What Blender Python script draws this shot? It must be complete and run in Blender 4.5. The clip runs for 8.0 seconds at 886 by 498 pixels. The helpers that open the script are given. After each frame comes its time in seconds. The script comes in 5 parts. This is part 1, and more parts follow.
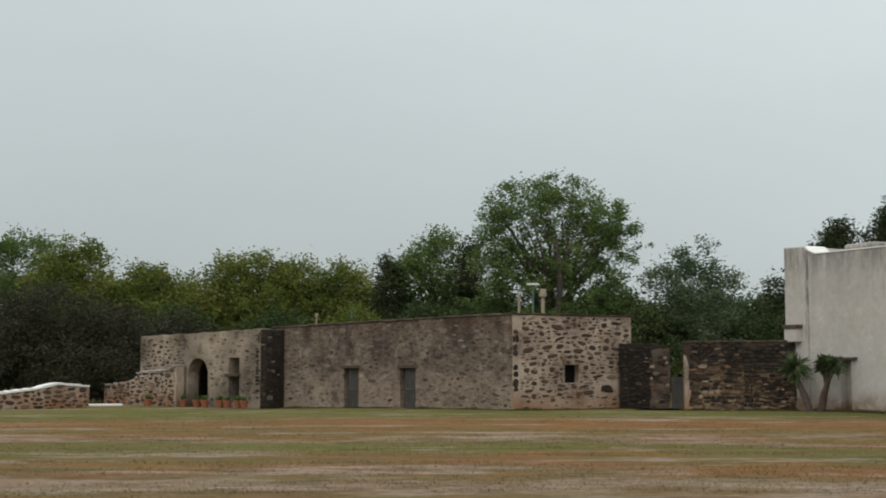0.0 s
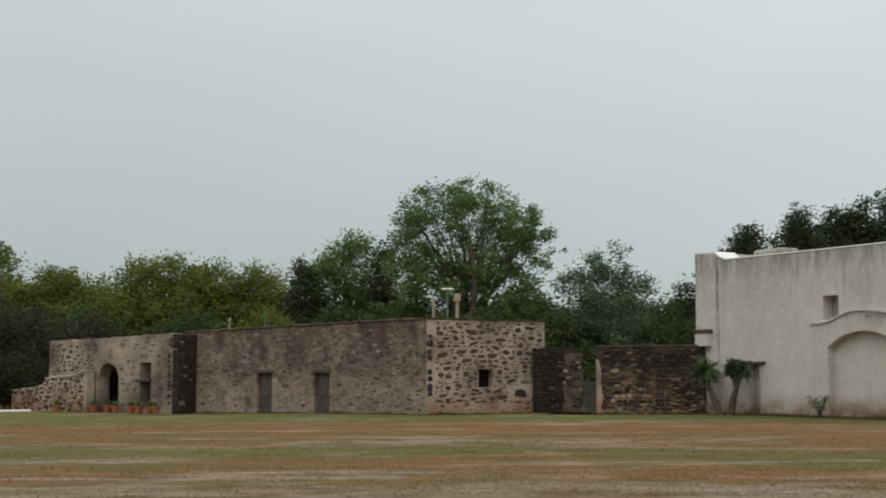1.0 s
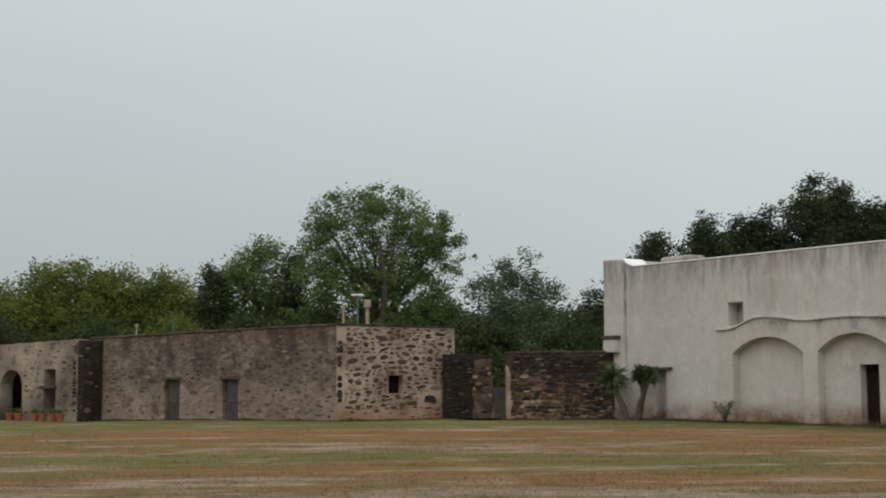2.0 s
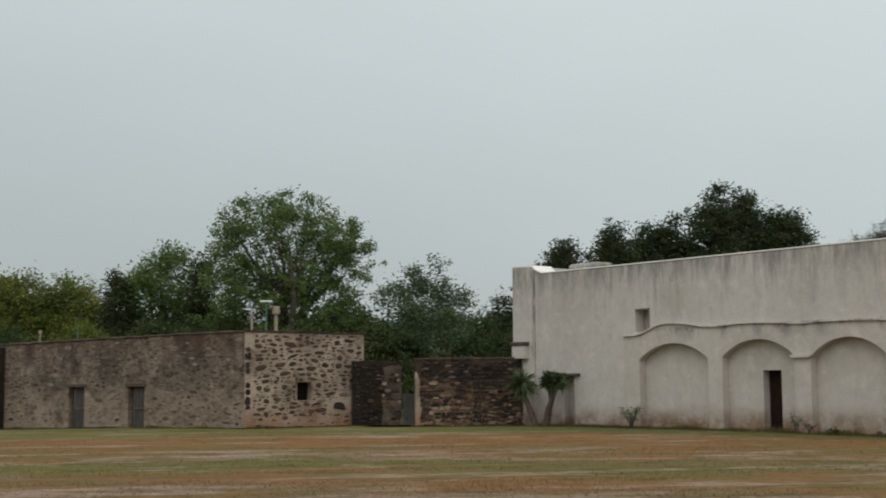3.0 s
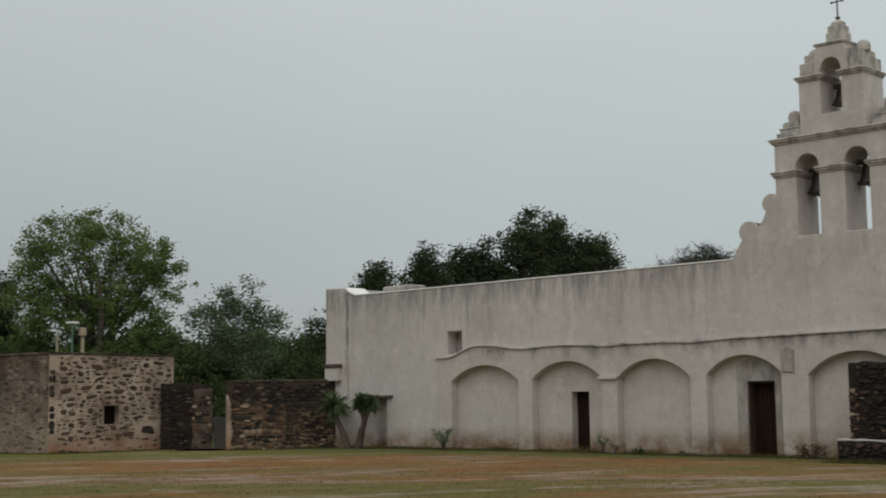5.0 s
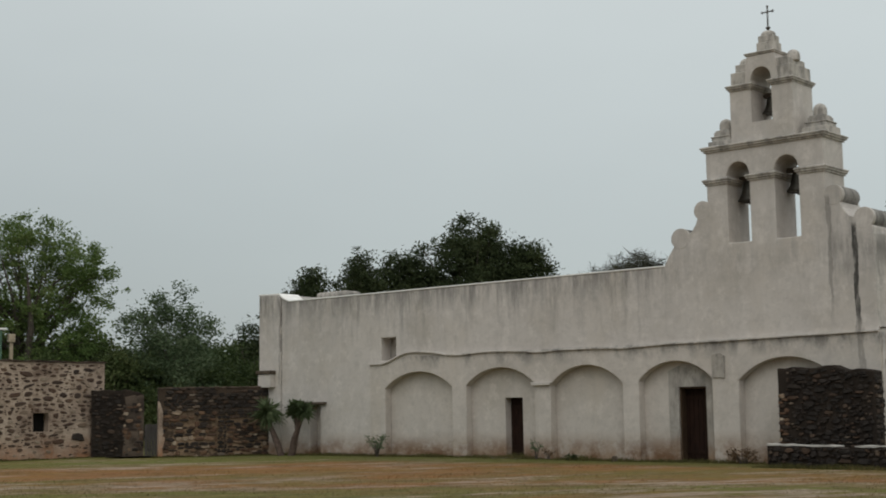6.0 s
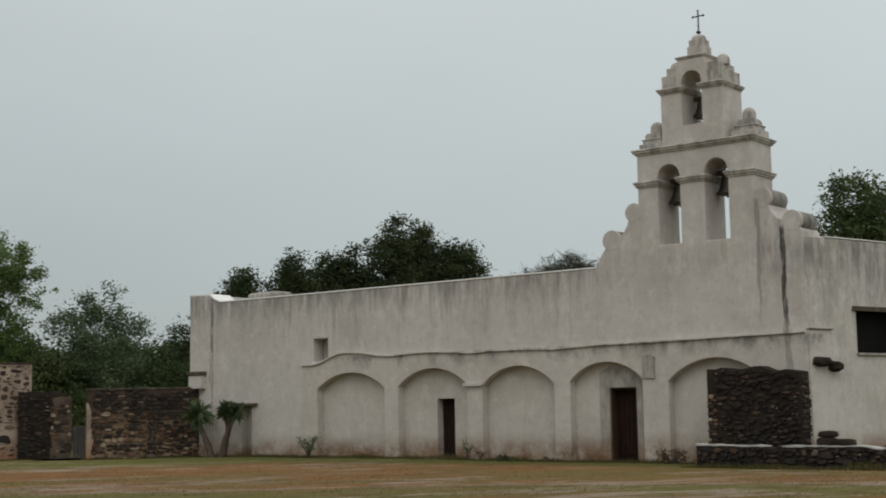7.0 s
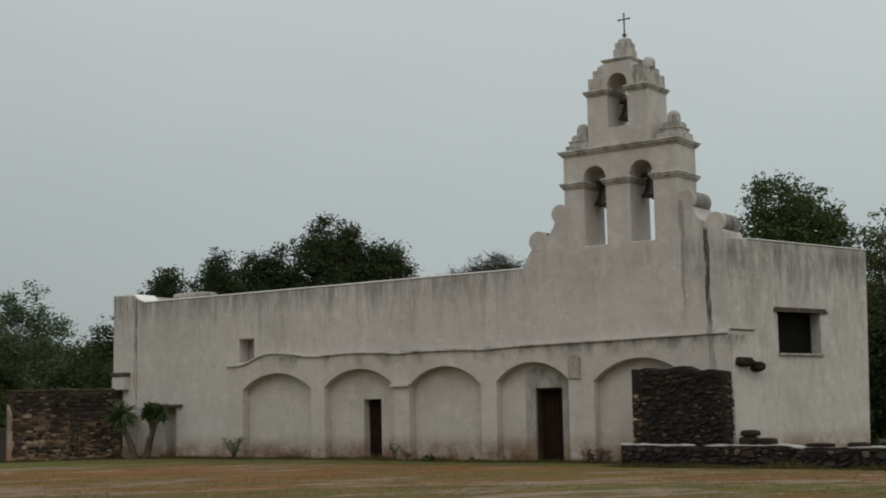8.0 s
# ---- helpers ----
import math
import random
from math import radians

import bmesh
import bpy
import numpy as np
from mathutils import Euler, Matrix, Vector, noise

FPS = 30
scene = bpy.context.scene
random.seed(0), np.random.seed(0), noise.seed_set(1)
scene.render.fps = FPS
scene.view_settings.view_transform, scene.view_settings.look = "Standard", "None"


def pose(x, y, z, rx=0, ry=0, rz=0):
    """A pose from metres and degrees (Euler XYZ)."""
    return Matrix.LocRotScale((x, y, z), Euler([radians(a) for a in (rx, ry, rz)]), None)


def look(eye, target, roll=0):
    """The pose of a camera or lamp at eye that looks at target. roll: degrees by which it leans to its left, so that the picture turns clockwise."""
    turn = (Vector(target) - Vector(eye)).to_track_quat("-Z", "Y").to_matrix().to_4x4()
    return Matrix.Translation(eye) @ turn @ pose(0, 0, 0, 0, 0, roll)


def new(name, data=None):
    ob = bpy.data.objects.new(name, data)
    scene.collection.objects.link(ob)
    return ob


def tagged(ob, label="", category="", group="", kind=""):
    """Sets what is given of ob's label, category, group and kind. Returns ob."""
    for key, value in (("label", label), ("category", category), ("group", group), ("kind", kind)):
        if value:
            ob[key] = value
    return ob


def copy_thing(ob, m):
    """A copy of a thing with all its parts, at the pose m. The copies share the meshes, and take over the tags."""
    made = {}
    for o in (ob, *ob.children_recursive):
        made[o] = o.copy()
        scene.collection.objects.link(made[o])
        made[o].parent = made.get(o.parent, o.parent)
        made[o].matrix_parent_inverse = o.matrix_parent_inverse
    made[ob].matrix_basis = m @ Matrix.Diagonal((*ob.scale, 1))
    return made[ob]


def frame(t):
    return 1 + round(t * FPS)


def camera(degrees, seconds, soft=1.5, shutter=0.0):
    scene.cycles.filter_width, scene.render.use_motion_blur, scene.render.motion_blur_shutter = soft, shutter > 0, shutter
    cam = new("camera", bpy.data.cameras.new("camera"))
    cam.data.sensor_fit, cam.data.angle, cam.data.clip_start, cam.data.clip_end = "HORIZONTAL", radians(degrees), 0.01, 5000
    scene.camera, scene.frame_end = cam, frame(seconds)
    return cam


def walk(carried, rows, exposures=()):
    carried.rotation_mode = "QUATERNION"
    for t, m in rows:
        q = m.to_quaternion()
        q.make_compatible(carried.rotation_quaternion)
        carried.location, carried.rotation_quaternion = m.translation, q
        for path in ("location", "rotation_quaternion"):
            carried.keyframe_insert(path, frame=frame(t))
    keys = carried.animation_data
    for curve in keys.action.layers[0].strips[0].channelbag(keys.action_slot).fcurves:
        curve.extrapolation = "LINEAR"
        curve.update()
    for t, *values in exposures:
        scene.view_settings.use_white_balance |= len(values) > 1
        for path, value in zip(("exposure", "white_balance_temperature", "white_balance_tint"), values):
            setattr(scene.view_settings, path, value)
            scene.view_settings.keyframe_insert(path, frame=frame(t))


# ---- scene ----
# The camera stands in a field and pans to the right, over a ruin towards a white chapel.
cam = camera(35.14, 8.0, soft=1.8, shutter=0.5)
EYE = 1.65
ROWS = [
    (0.0, 0.004, 5.020, -0.005),
    (0.5, -1.652, 5.096, -0.055),
    (1.0, -3.504, 5.205, -0.110),
    (1.5, -5.359, 5.324, -0.160),
    (1.7, -6.093, 5.374, -0.185),
    (2.8, -10.141, 5.645, -0.375),
    (3.0, -10.903, 5.692, -0.400),
    (3.5, -12.746, 5.796, -0.456),
    (4.0, -14.696, 5.991, -0.545),
    (4.5, -16.701, 6.320, -0.630),
    (5.0, -18.558, 6.521, -0.695),
    (5.2, -19.237, 6.602, -0.740),
    (6.3, -21.979, 6.745, -0.880),
    (6.5, -22.513, 6.745, -0.890),
    (7.0, -24.044, 6.735, -0.975),
    (7.5, -25.623, 6.718, -1.055),
    (8.0, -27.052, 6.702, -1.160),
]
EXPOSURES = [(0.0, 0.0), (1.5, -0.05), (3.0, -0.14), (3.5, -0.25), (4.0, -0.35), (5.0, -0.36), (6.5, -0.22), (8.0, -0.47)]
walk(cam, [(t, pose(0, 0, EYE, 0, 0, yaw) @ pose(0, 0, 0, 90 + pitch) @ pose(0, 0, 0, 0, 0, roll)) for t, yaw, pitch, roll in ROWS], EXPOSURES)

# ---- light: an overcast sky, brighter overhead, and a weak wide sun behind the cloud ----
SKY_STRENGTH = 1.0
world = bpy.data.worlds.new("overcast_sky")
scene.world = world
world.use_nodes = True
wt = world.node_tree
wt.nodes.clear()
w_out = wt.nodes.new("ShaderNodeOutputWorld")
w_bg = wt.nodes.new("ShaderNodeBackground")
w_sky = wt.nodes.new("ShaderNodeTexSky")
w_sky.sky_type = "NISHITA"
w_sky.sun_disc = False
w_sky.sun_elevation, w_sky.sun_rotation = radians(50), radians(140)
w_sky.air_density, w_sky.dust_density = 1.0, 4.0
w_co = wt.nodes.new("ShaderNodeTexCoord")
w_sep = wt.nodes.new("ShaderNodeSeparateXYZ")
w_ramp = wt.nodes.new("ShaderNodeValToRGB")
el = w_ramp.color_ramp.elements
el[0].position, el[0].color = 0.0, (0.43, 0.475, 0.475, 1)
el[1].position, el[1].color = 1.0, (1.02, 1.04, 1.02, 1)
for p, c in ((0.12, (0.47, 0.52, 0.52, 1)), (0.3, (0.60, 0.65, 0.645, 1))):
    e = el.new(p)
    e.color = c
w_noise = wt.nodes.new("ShaderNodeTexNoise")
w_noise.inputs["Scale"].default_value, w_noise.inputs["Detail"].default_value = 2.2, 4.0
w_map = wt.nodes.new("ShaderNodeMapping")
w_map.inputs["Scale"].default_value = (1, 1, 2.5)
w_mul = wt.nodes.new("ShaderNodeMapRange")
w_mul.inputs["To Min"].default_value, w_mul.inputs["To Max"].default_value = 0.9, 1.1
# the cloud is a little thinner towards the east, where the camera ends
w_dot = wt.nodes.new("ShaderNodeVectorMath")
w_dot.operation = "DOT_PRODUCT"
w_dot.inputs[1].default_value = (1.0, 0.0, 0.0)
w_tilt = wt.nodes.new("ShaderNodeMapRange")
for k, v in zip(("From Min", "From Max", "To Min", "To Max"), (-0.2, 0.8, 0.95, 1.28)):
    w_tilt.inputs[k].default_value = v
w_side = wt.nodes.new("ShaderNodeMath")
w_side.operation = "MULTIPLY"
w_mix = wt.nodes.new("ShaderNodeMix")
w_mix.data_type, w_mix.blend_type = "RGBA", "MULTIPLY"
w_mix.inputs[0].default_value = 1.0
w_add = wt.nodes.new("ShaderNodeMix")
w_add.data_type, w_add.blend_type = "RGBA", "ADD"
w_add.inputs[0].default_value = 0.015
wt.links.new(w_co.outputs["Generated"], w_sep.inputs[0])
wt.links.new(w_sep.outputs["Z"], w_ramp.inputs["Fac"])
wt.links.new(w_co.outputs["Generated"], w_map.inputs["Vector"])
wt.links.new(w_map.outputs[0], w_noise.inputs["Vector"])
wt.links.new(w_noise.outputs["Fac"], w_mul.inputs["Value"])
wt.links.new(w_ramp.outputs["Color"], w_mix.inputs[6])
wt.links.new(w_mul.outputs[0], w_side.inputs[0])
wt.links.new(w_co.outputs["Generated"], w_dot.inputs[0])
wt.links.new(w_dot.outputs["Value"], w_tilt.inputs["Value"])
wt.links.new(w_tilt.outputs[0], w_side.inputs[1])
wt.links.new(w_side.outputs[0], w_mix.inputs[7])
wt.links.new(w_mix.outputs[2], w_add.inputs[6])
wt.links.new(w_sky.outputs["Color"], w_add.inputs[7])
wt.links.new(w_add.outputs[2], w_bg.inputs["Color"])
w_bg.inputs["Strength"].default_value = SKY_STRENGTH
wt.links.new(w_bg.outputs[0], w_out.inputs["Surface"])

sun_data = bpy.data.lights.new("sun", "SUN")
sun_data.energy, sun_data.angle, sun_data.color = 0.7, radians(40), (1.0, 0.97, 0.92)
sun = new("sun", sun_data)
sun.matrix_world = look((-20, -30, 60), (10, 20, 0))


# ---- materials ----
def nodes_of(name):
    m = bpy.data.materials.new(name)
    m.use_nodes = True
    t = m.node_tree
    return m, t, t.nodes["Principled BSDF"]


def ramp(t, fac, stops):
    r = t.nodes.new("ShaderNodeValToRGB")
    e = r.color_ramp.elements
    e[0].position, e[0].color = stops[0][0], (*stops[0][1], 1)
    e[1].position, e[1].color = stops[-1][0], (*stops[-1][1], 1)
    for p, c in stops[1:-1]:
        q = e.new(p)
        q.color = (*c, 1)
    t.links.new(fac, r.inputs["Fac"])
    return r.outputs["Color"]


def coords(t, scale=(1, 1, 1), kind="Object", shift=(0, 0, 0)):
    c = t.nodes.new("ShaderNodeTexCoord")
    m = t.nodes.new("ShaderNodeMapping")
    m.inputs["Scale"].default_value, m.inputs["Location"].default_value = scale, shift
    t.links.new(c.outputs[kind], m.inputs["Vector"])
    return m.outputs[0]


def world_coords(t, scale=(1, 1, 1), shift=(0, 0, 0)):
    g = t.nodes.new("ShaderNodeNewGeometry")
    m = t.nodes.new("ShaderNodeMapping")
    m.inputs["Scale"].default_value, m.inputs["Location"].default_value = scale, shift
    t.links.new(g.outputs["Position"], m.inputs["Vector"])
    return m.outputs[0]


def fbm(t, vec, scale, detail=5.0, rough=0.6):
    n = t.nodes.new("ShaderNodeTexNoise")
    n.inputs["Scale"].default_value, n.inputs["Detail"].default_value, n.inputs["Roughness"].default_value = scale, detail, rough
    t.links.new(vec, n.inputs["Vector"])
    return n.outputs["Fac"]


def blend(t, fac, a, b, mode="MIX"):
    m = t.nodes.new("ShaderNodeMix")
    m.data_type, m.blend_type = "RGBA", mode
    for sock, v in ((m.inputs[0], fac), (m.inputs[6], a), (m.inputs[7], b)):
        if isinstance(v, (int, float)):
            sock.default_value = v
        elif isinstance(v, tuple):
            sock.default_value = (*v, 1)
        else:
            t.links.new(v, sock)
    return m.outputs[2]


def calc(t, op, a, b):
    m = t.nodes.new("ShaderNodeMath")
    m.operation = op
    m.use_clamp = True
    for sock, v in zip(m.inputs, (a, b)):
        if isinstance(v, (int, float)):
            sock.default_value = v
        else:
            t.links.new(v, sock)
    return m.outputs[0]


def span(t, v, lo, hi, a=0.0, b=1.0):
    m = t.nodes.new("ShaderNodeMapRange")
    for k, x in zip(("From Min", "From Max", "To Min", "To Max"), (lo, hi, a, b)):
        m.inputs[k].default_value = x
    t.links.new(v, m.inputs["Value"])
    return m.outputs[0]


def bump(t, bsdf, height, dist=0.02, strength=0.6):
    b = t.nodes.new("ShaderNodeBump")
    b.inputs["Distance"].default_value, b.inputs["Strength"].default_value = dist, strength
    t.links.new(height, b.inputs["Height"])
    t.links.new(b.outputs[0], bsdf.inputs["Normal"])


def height_of(t, vec):
    s = t.nodes.new("ShaderNodeSeparateXYZ")
    t.links.new(vec, s.inputs[0])
    return s.outputs["Z"]


def plaster(name, base=(0.574, 0.533, 0.496), stain=0.9, foot=True, blotch=0.0, dark_lines=()):
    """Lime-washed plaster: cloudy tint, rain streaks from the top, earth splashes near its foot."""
    m, t, b = nodes_of(name)
    v = world_coords(t)
    light = tuple(min(1, c * 1.07) for c in base)
    dull = (base[0] * 0.86, base[1] * 0.85, base[2] * 0.82)
    col = ramp(t, fbm(t, v, 0.38, 7, 0.62), [(0.32, dull), (0.5, base), (0.66, light)])
    warm = span(t, fbm(t, world_coords(t, (1, 1, 0.7), (31, 12, 4)), 0.5, 6, 0.62), 0.48, 0.66, 0.0, 0.5)
    col = blend(t, warm, col, (base[0] * 0.97, base[1] * 0.94, base[2] * 0.88))
    fine = fbm(t, v, 9.0, 5, 0.65)
    col = blend(t, span(t, fine, 0.35, 0.75, 0.0, 0.16), col, tuple(c * 0.72 for c in base))
    mott = fbm(t, v, 3.2, 8, 0.72)
    col = blend(t, span(t, mott, 0.48, 0.66, 0.0, 0.32), col, tuple(c * 0.62 for c in base))
    col = blend(t, span(t, fbm(t, world_coords(t, (1, 1, 1), (8, 3, 5)), 1.7, 8, 0.74), 0.52, 0.64, 0.0, 0.6), col, tuple(min(1, c * 1.2) for c in base))
    streak = fbm(t, world_coords(t, (1.7, 1.7, 0.26)), 1.1, 9, 0.74)
    streak2 = fbm(t, world_coords(t, (5.0, 5.0, 0.6), (3, 1, 7)), 1.0, 8, 0.74)
    up = calc(t, "MULTIPLY", span(t, height_of(t, v), 4.3, 6.6, 0.08, 1.0), span(t, height_of(t, v), 6.9, 8.0, 1.0, 0.45))
    s1 = calc(t, "MULTIPLY", span(t, streak, 0.46, 0.64), span(t, streak2, 0.34, 0.62))
    if dark_lines:  # the gable sheds less dirty water than the nave's parapet
        lx = t.nodes.new("ShaderNodeSeparateXYZ")
        t.links.new(coords(t), lx.inputs[0])
        runs = calc(t, "MAXIMUM", span(t, lx.outputs["X"], 5.6, 8.2, 1.0, 0.32), span(t, lx.outputs["X"], 12.6, 13.8, 0.32, 0.8))
        up = calc(t, "MULTIPLY", up, runs)
    s1 = calc(t, "MULTIPLY", s1, up)
    col = blend(t, calc(t, "MULTIPLY", s1, stain), col, (0.13, 0.127, 0.122))
    brink = calc(t, "MULTIPLY", span(t, height_of(t, v), 5.6, 6.6), span(t, height_of(t, v), 6.75, 7.3, 1.0, 0.3))
    rim = calc(t, "MULTIPLY", brink, span(t, fbm(t, world_coords(t, (2.4, 2.4, 0.4), (5, 2, 1)), 1.0, 9, 0.76), 0.43, 0.56))
    if dark_lines:
        rim = calc(t, "MULTIPLY", rim, runs)
        drip = calc(t, "MULTIPLY", span(t, height_of(t, v), 3.35, 3.85), span(t, height_of(t, v), 3.94, 4.02, 1.0, 0.0))
        drip = calc(t, "MULTIPLY", drip, span(t, lx.outputs["X"], -5.6, -4.6))
        drip = calc(t, "MULTIPLY", drip, span(t, fbm(t, world_coords(t, (1, 1, 0.5), (6, 1, 8)), 0.9, 8, 0.72), 0.46, 0.58))
        col = blend(t, calc(t, "MULTIPLY", drip, 0.75), col, (0.14, 0.135, 0.128))
    col = blend(t, calc(t, "MULTIPLY", rim, 0.72 * stain), col, (0.15, 0.145, 0.138))
    soot = calc(t, "MULTIPLY", span(t, fbm(t, world_coords(t, (1, 1, 0.5), (2, 6, 3)), 0.9, 7, 0.68), 0.50, 0.70), up)
    col = blend(t, calc(t, "MULTIPLY", soot, 0.45), col, (0.20, 0.195, 0.19))
    if blotch:
        dark = span(t, fbm(t, world_coords(t, (1.5, 1.5, 0.55), (1, 5, 2)), 1.9, 8, 0.74), 0.46, 0.60)
        dark = calc(t, "MULTIPLY", dark, span(t, height_of(t, v), 1.5, 5.0, 0.4, 1.0)) if foot else dark
        col = blend(t, calc(t, "MULTIPLY", dark, blotch), col, (0.11, 0.107, 0.10))
    if dark_lines:
        q = coords(t)
        sx = t.nodes.new("ShaderNodeSeparateXYZ")
        t.links.new(q, sx.inputs[0])
        wob = span(t, fbm(t, world_coords(t, (1, 1, 0.4)), 2.5, 4, 0.6), 0.2, 0.8, -0.10, 0.10)
        for x, z0, z1, half, k in dark_lines:
            sh = calc_free(t, sx.outputs["X"], wob)
            dx = t.nodes.new("ShaderNodeMath")
            dx.operation = "COMPARE"
            t.links.new(sh, dx.inputs[0])
            dx.inputs[1].default_value, dx.inputs[2].default_value = x, half
            band = calc(t, "MULTIPLY", span(t, sx.outputs["Z"], z0, z0 + 1.0), span(t, sx.outputs["Z"], z1 - 0.15, z1, 1.0, 0.0))
            ragged_edge = span(t, fbm(t, world_coords(t, (3, 3, 0.5)), 3.0, 6, 0.74), 0.3, 0.5)
            mask = calc(t, "MULTIPLY", calc(t, "MULTIPLY", dx.outputs[0], band), ragged_edge)
            col = blend(t, calc(t, "MULTIPLY", mask, k), col, (0.045, 0.043, 0.040))
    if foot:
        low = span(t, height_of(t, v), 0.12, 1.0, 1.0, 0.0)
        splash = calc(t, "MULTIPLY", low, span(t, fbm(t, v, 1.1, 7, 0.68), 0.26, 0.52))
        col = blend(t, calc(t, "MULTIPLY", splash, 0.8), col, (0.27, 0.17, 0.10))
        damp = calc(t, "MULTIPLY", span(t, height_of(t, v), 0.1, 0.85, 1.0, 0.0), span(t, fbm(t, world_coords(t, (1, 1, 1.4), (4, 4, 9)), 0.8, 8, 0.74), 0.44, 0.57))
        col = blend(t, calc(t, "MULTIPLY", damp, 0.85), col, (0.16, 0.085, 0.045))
    t.links.new(col, b.inputs["Base Color"])
    b.inputs["Roughness"].default_value = 0.92
    b.inputs["Specular IOR Level"].default_value = 0.2
    bump(t, b, fbm(t, v, 1.6, 6, 0.55), 0.06, 0.35)
    return m


def old_plaster(name):
    """Grey, flaking, lichen-stained lime plaster over rubble."""
    m, t, b = nodes_of(name)
    v = world_coords(t)
    col = ramp(t, fbm(t, v, 0.8, 9, 0.74), [(0.35, (0.055, 0.042, 0.034)), (0.42, (0.175, 0.130, 0.102)), (0.50, (0.31, 0.24, 0.19)), (0.60, (0.55, 0.44, 0.35))])
    streak = span(t, fbm(t, world_coords(t, (0.7, 0.7, 0.3), (9, 4, 2)), 0.6, 10, 0.74), 0.425, 0.535)
    up = span(t, height_of(t, v), 0.9, 2.4, 0.05, 0.92)
    col = blend(t, calc(t, "MULTIPLY", streak, up), col, (0.070, 0.063, 0.057))
    low = calc(t, "MULTIPLY", span(t, height_of(t, v), 0.1, 1.9, 1.0, 0.0), span(t, fbm(t, v, 0.7, 7, 0.68), 0.34, 0.54))
    col = blend(t, calc(t, "MULTIPLY", low, 0.8), col, (0.50, 0.375, 0.275))
    speck = span(t, fbm(t, world_coords(t, (1, 1, 1.6)), 4.5, 6, 0.75), 0.50, 0.64)
    col = blend(t, calc(t, "MULTIPLY", speck, 0.6), col, (0.085, 0.055, 0.042))
    pale = span(t, fbm(t, world_coords(t, (1, 1, 1.3), (5, 8, 1)), 2.6, 8, 0.76), 0.54, 0.66)
    col = blend(t, calc(t, "MULTIPLY", pale, 0.6), col, (0.50, 0.425, 0.34))
    crisp = fbm(t, world_coords(t, (1, 1, 1.2), (7, 7, 2)), 6.5, 8, 0.8)
    col = blend(t, span(t, crisp, 0.52, 0.60, 0.0, 0.6), col, (0.07, 0.050, 0.040))
    col = blend(t, span(t, crisp, 0.36, 0.46, 0.45, 0.0), col, (0.44, 0.36, 0.29))
    red = calc(t, "MULTIPLY", span(t, height_of(t, v), 2.9, 3.7), span(t, fbm(t, world_coords(t, (1, 1, 3), (3, 9, 9)), 2.0, 7, 0.75), 0.44, 0.56))
    col = blend(t, calc(t, "MULTIPLY", red, 0.7), col, (0.15, 0.082, 0.055))
    bare = calc(t, "MULTIPLY", span(t, height_of(t, v), 0.7, 1.7, 1.0, 0.0), span(t, fbm(t, world_coords(t, (1, 1, 1), (14, 2, 2)), 0.55, 9, 0.72), 0.45, 0.56))
    col = blend(t, calc(t, "MULTIPLY", bare, 0.75), col, (0.50, 0.40, 0.305))
    vor = t.nodes.new("ShaderNodeTexVoronoi")
    vor.feature, vor.distance = "F1", "EUCLIDEAN"
    vor.inputs["Scale"].default_value = 3.4
    wob = t.nodes.new("ShaderNodeVectorMath")
    wob.operation = "MULTIPLY_ADD"
    nz = t.nodes.new("ShaderNodeTexNoise")
    nz.inputs["Scale"].default_value, nz.inputs["Detail"].default_value = 2.2, 4.0
    t.links.new(v, nz.inputs["Vector"])
    t.links.new(nz.outputs["Color"], wob.inputs[0])
    wob.inputs[1].default_value = (0.22, 0.22, 0.22)
    t.links.new(world_coords(t, (1, 1, 2.1)), wob.inputs[2])
    t.links.new(wob.outputs[0], vor.inputs["Vector"])
    pick = t.nodes.new("ShaderNodeSeparateColor")
    t.links.new(vor.outputs["Color"], pick.inputs[0])
    rubble = ramp(t, pick.outputs[0], [(0.0, (0.045, 0.030, 0.025)), (0.35, (0.15, 0.092, 0.068)), (0.62, (0.26, 0.175, 0.135)), (0.85, (0.34, 0.26, 0.205)), (1.0, (0.52, 0.44, 0.36))])
    rubble = blend(t, span(t, vor.outputs["Distance"], 0.36, 0.62, 0.0, 0.85), rubble, (0.36, 0.285, 0.22))
    fell = span(t, fbm(t, world_coords(t, (1, 1, 0.8), (2, 17, 6)), 0.42, 8, 0.7), 0.43, 0.55)
    fell = calc(t, "MULTIPLY", fell, 0.5)
    col = blend(t, fell, col, rubble)
    t.links.new(col, b.inputs["Base Color"])
    b.inputs["Roughness"].default_value = 0.95
    b.inputs["Specular IOR Level"].default_value = 0.15
    bump(t, b, fbm(t, v, 3.5, 9, 0.78), 0.25, 1.0)
    return m


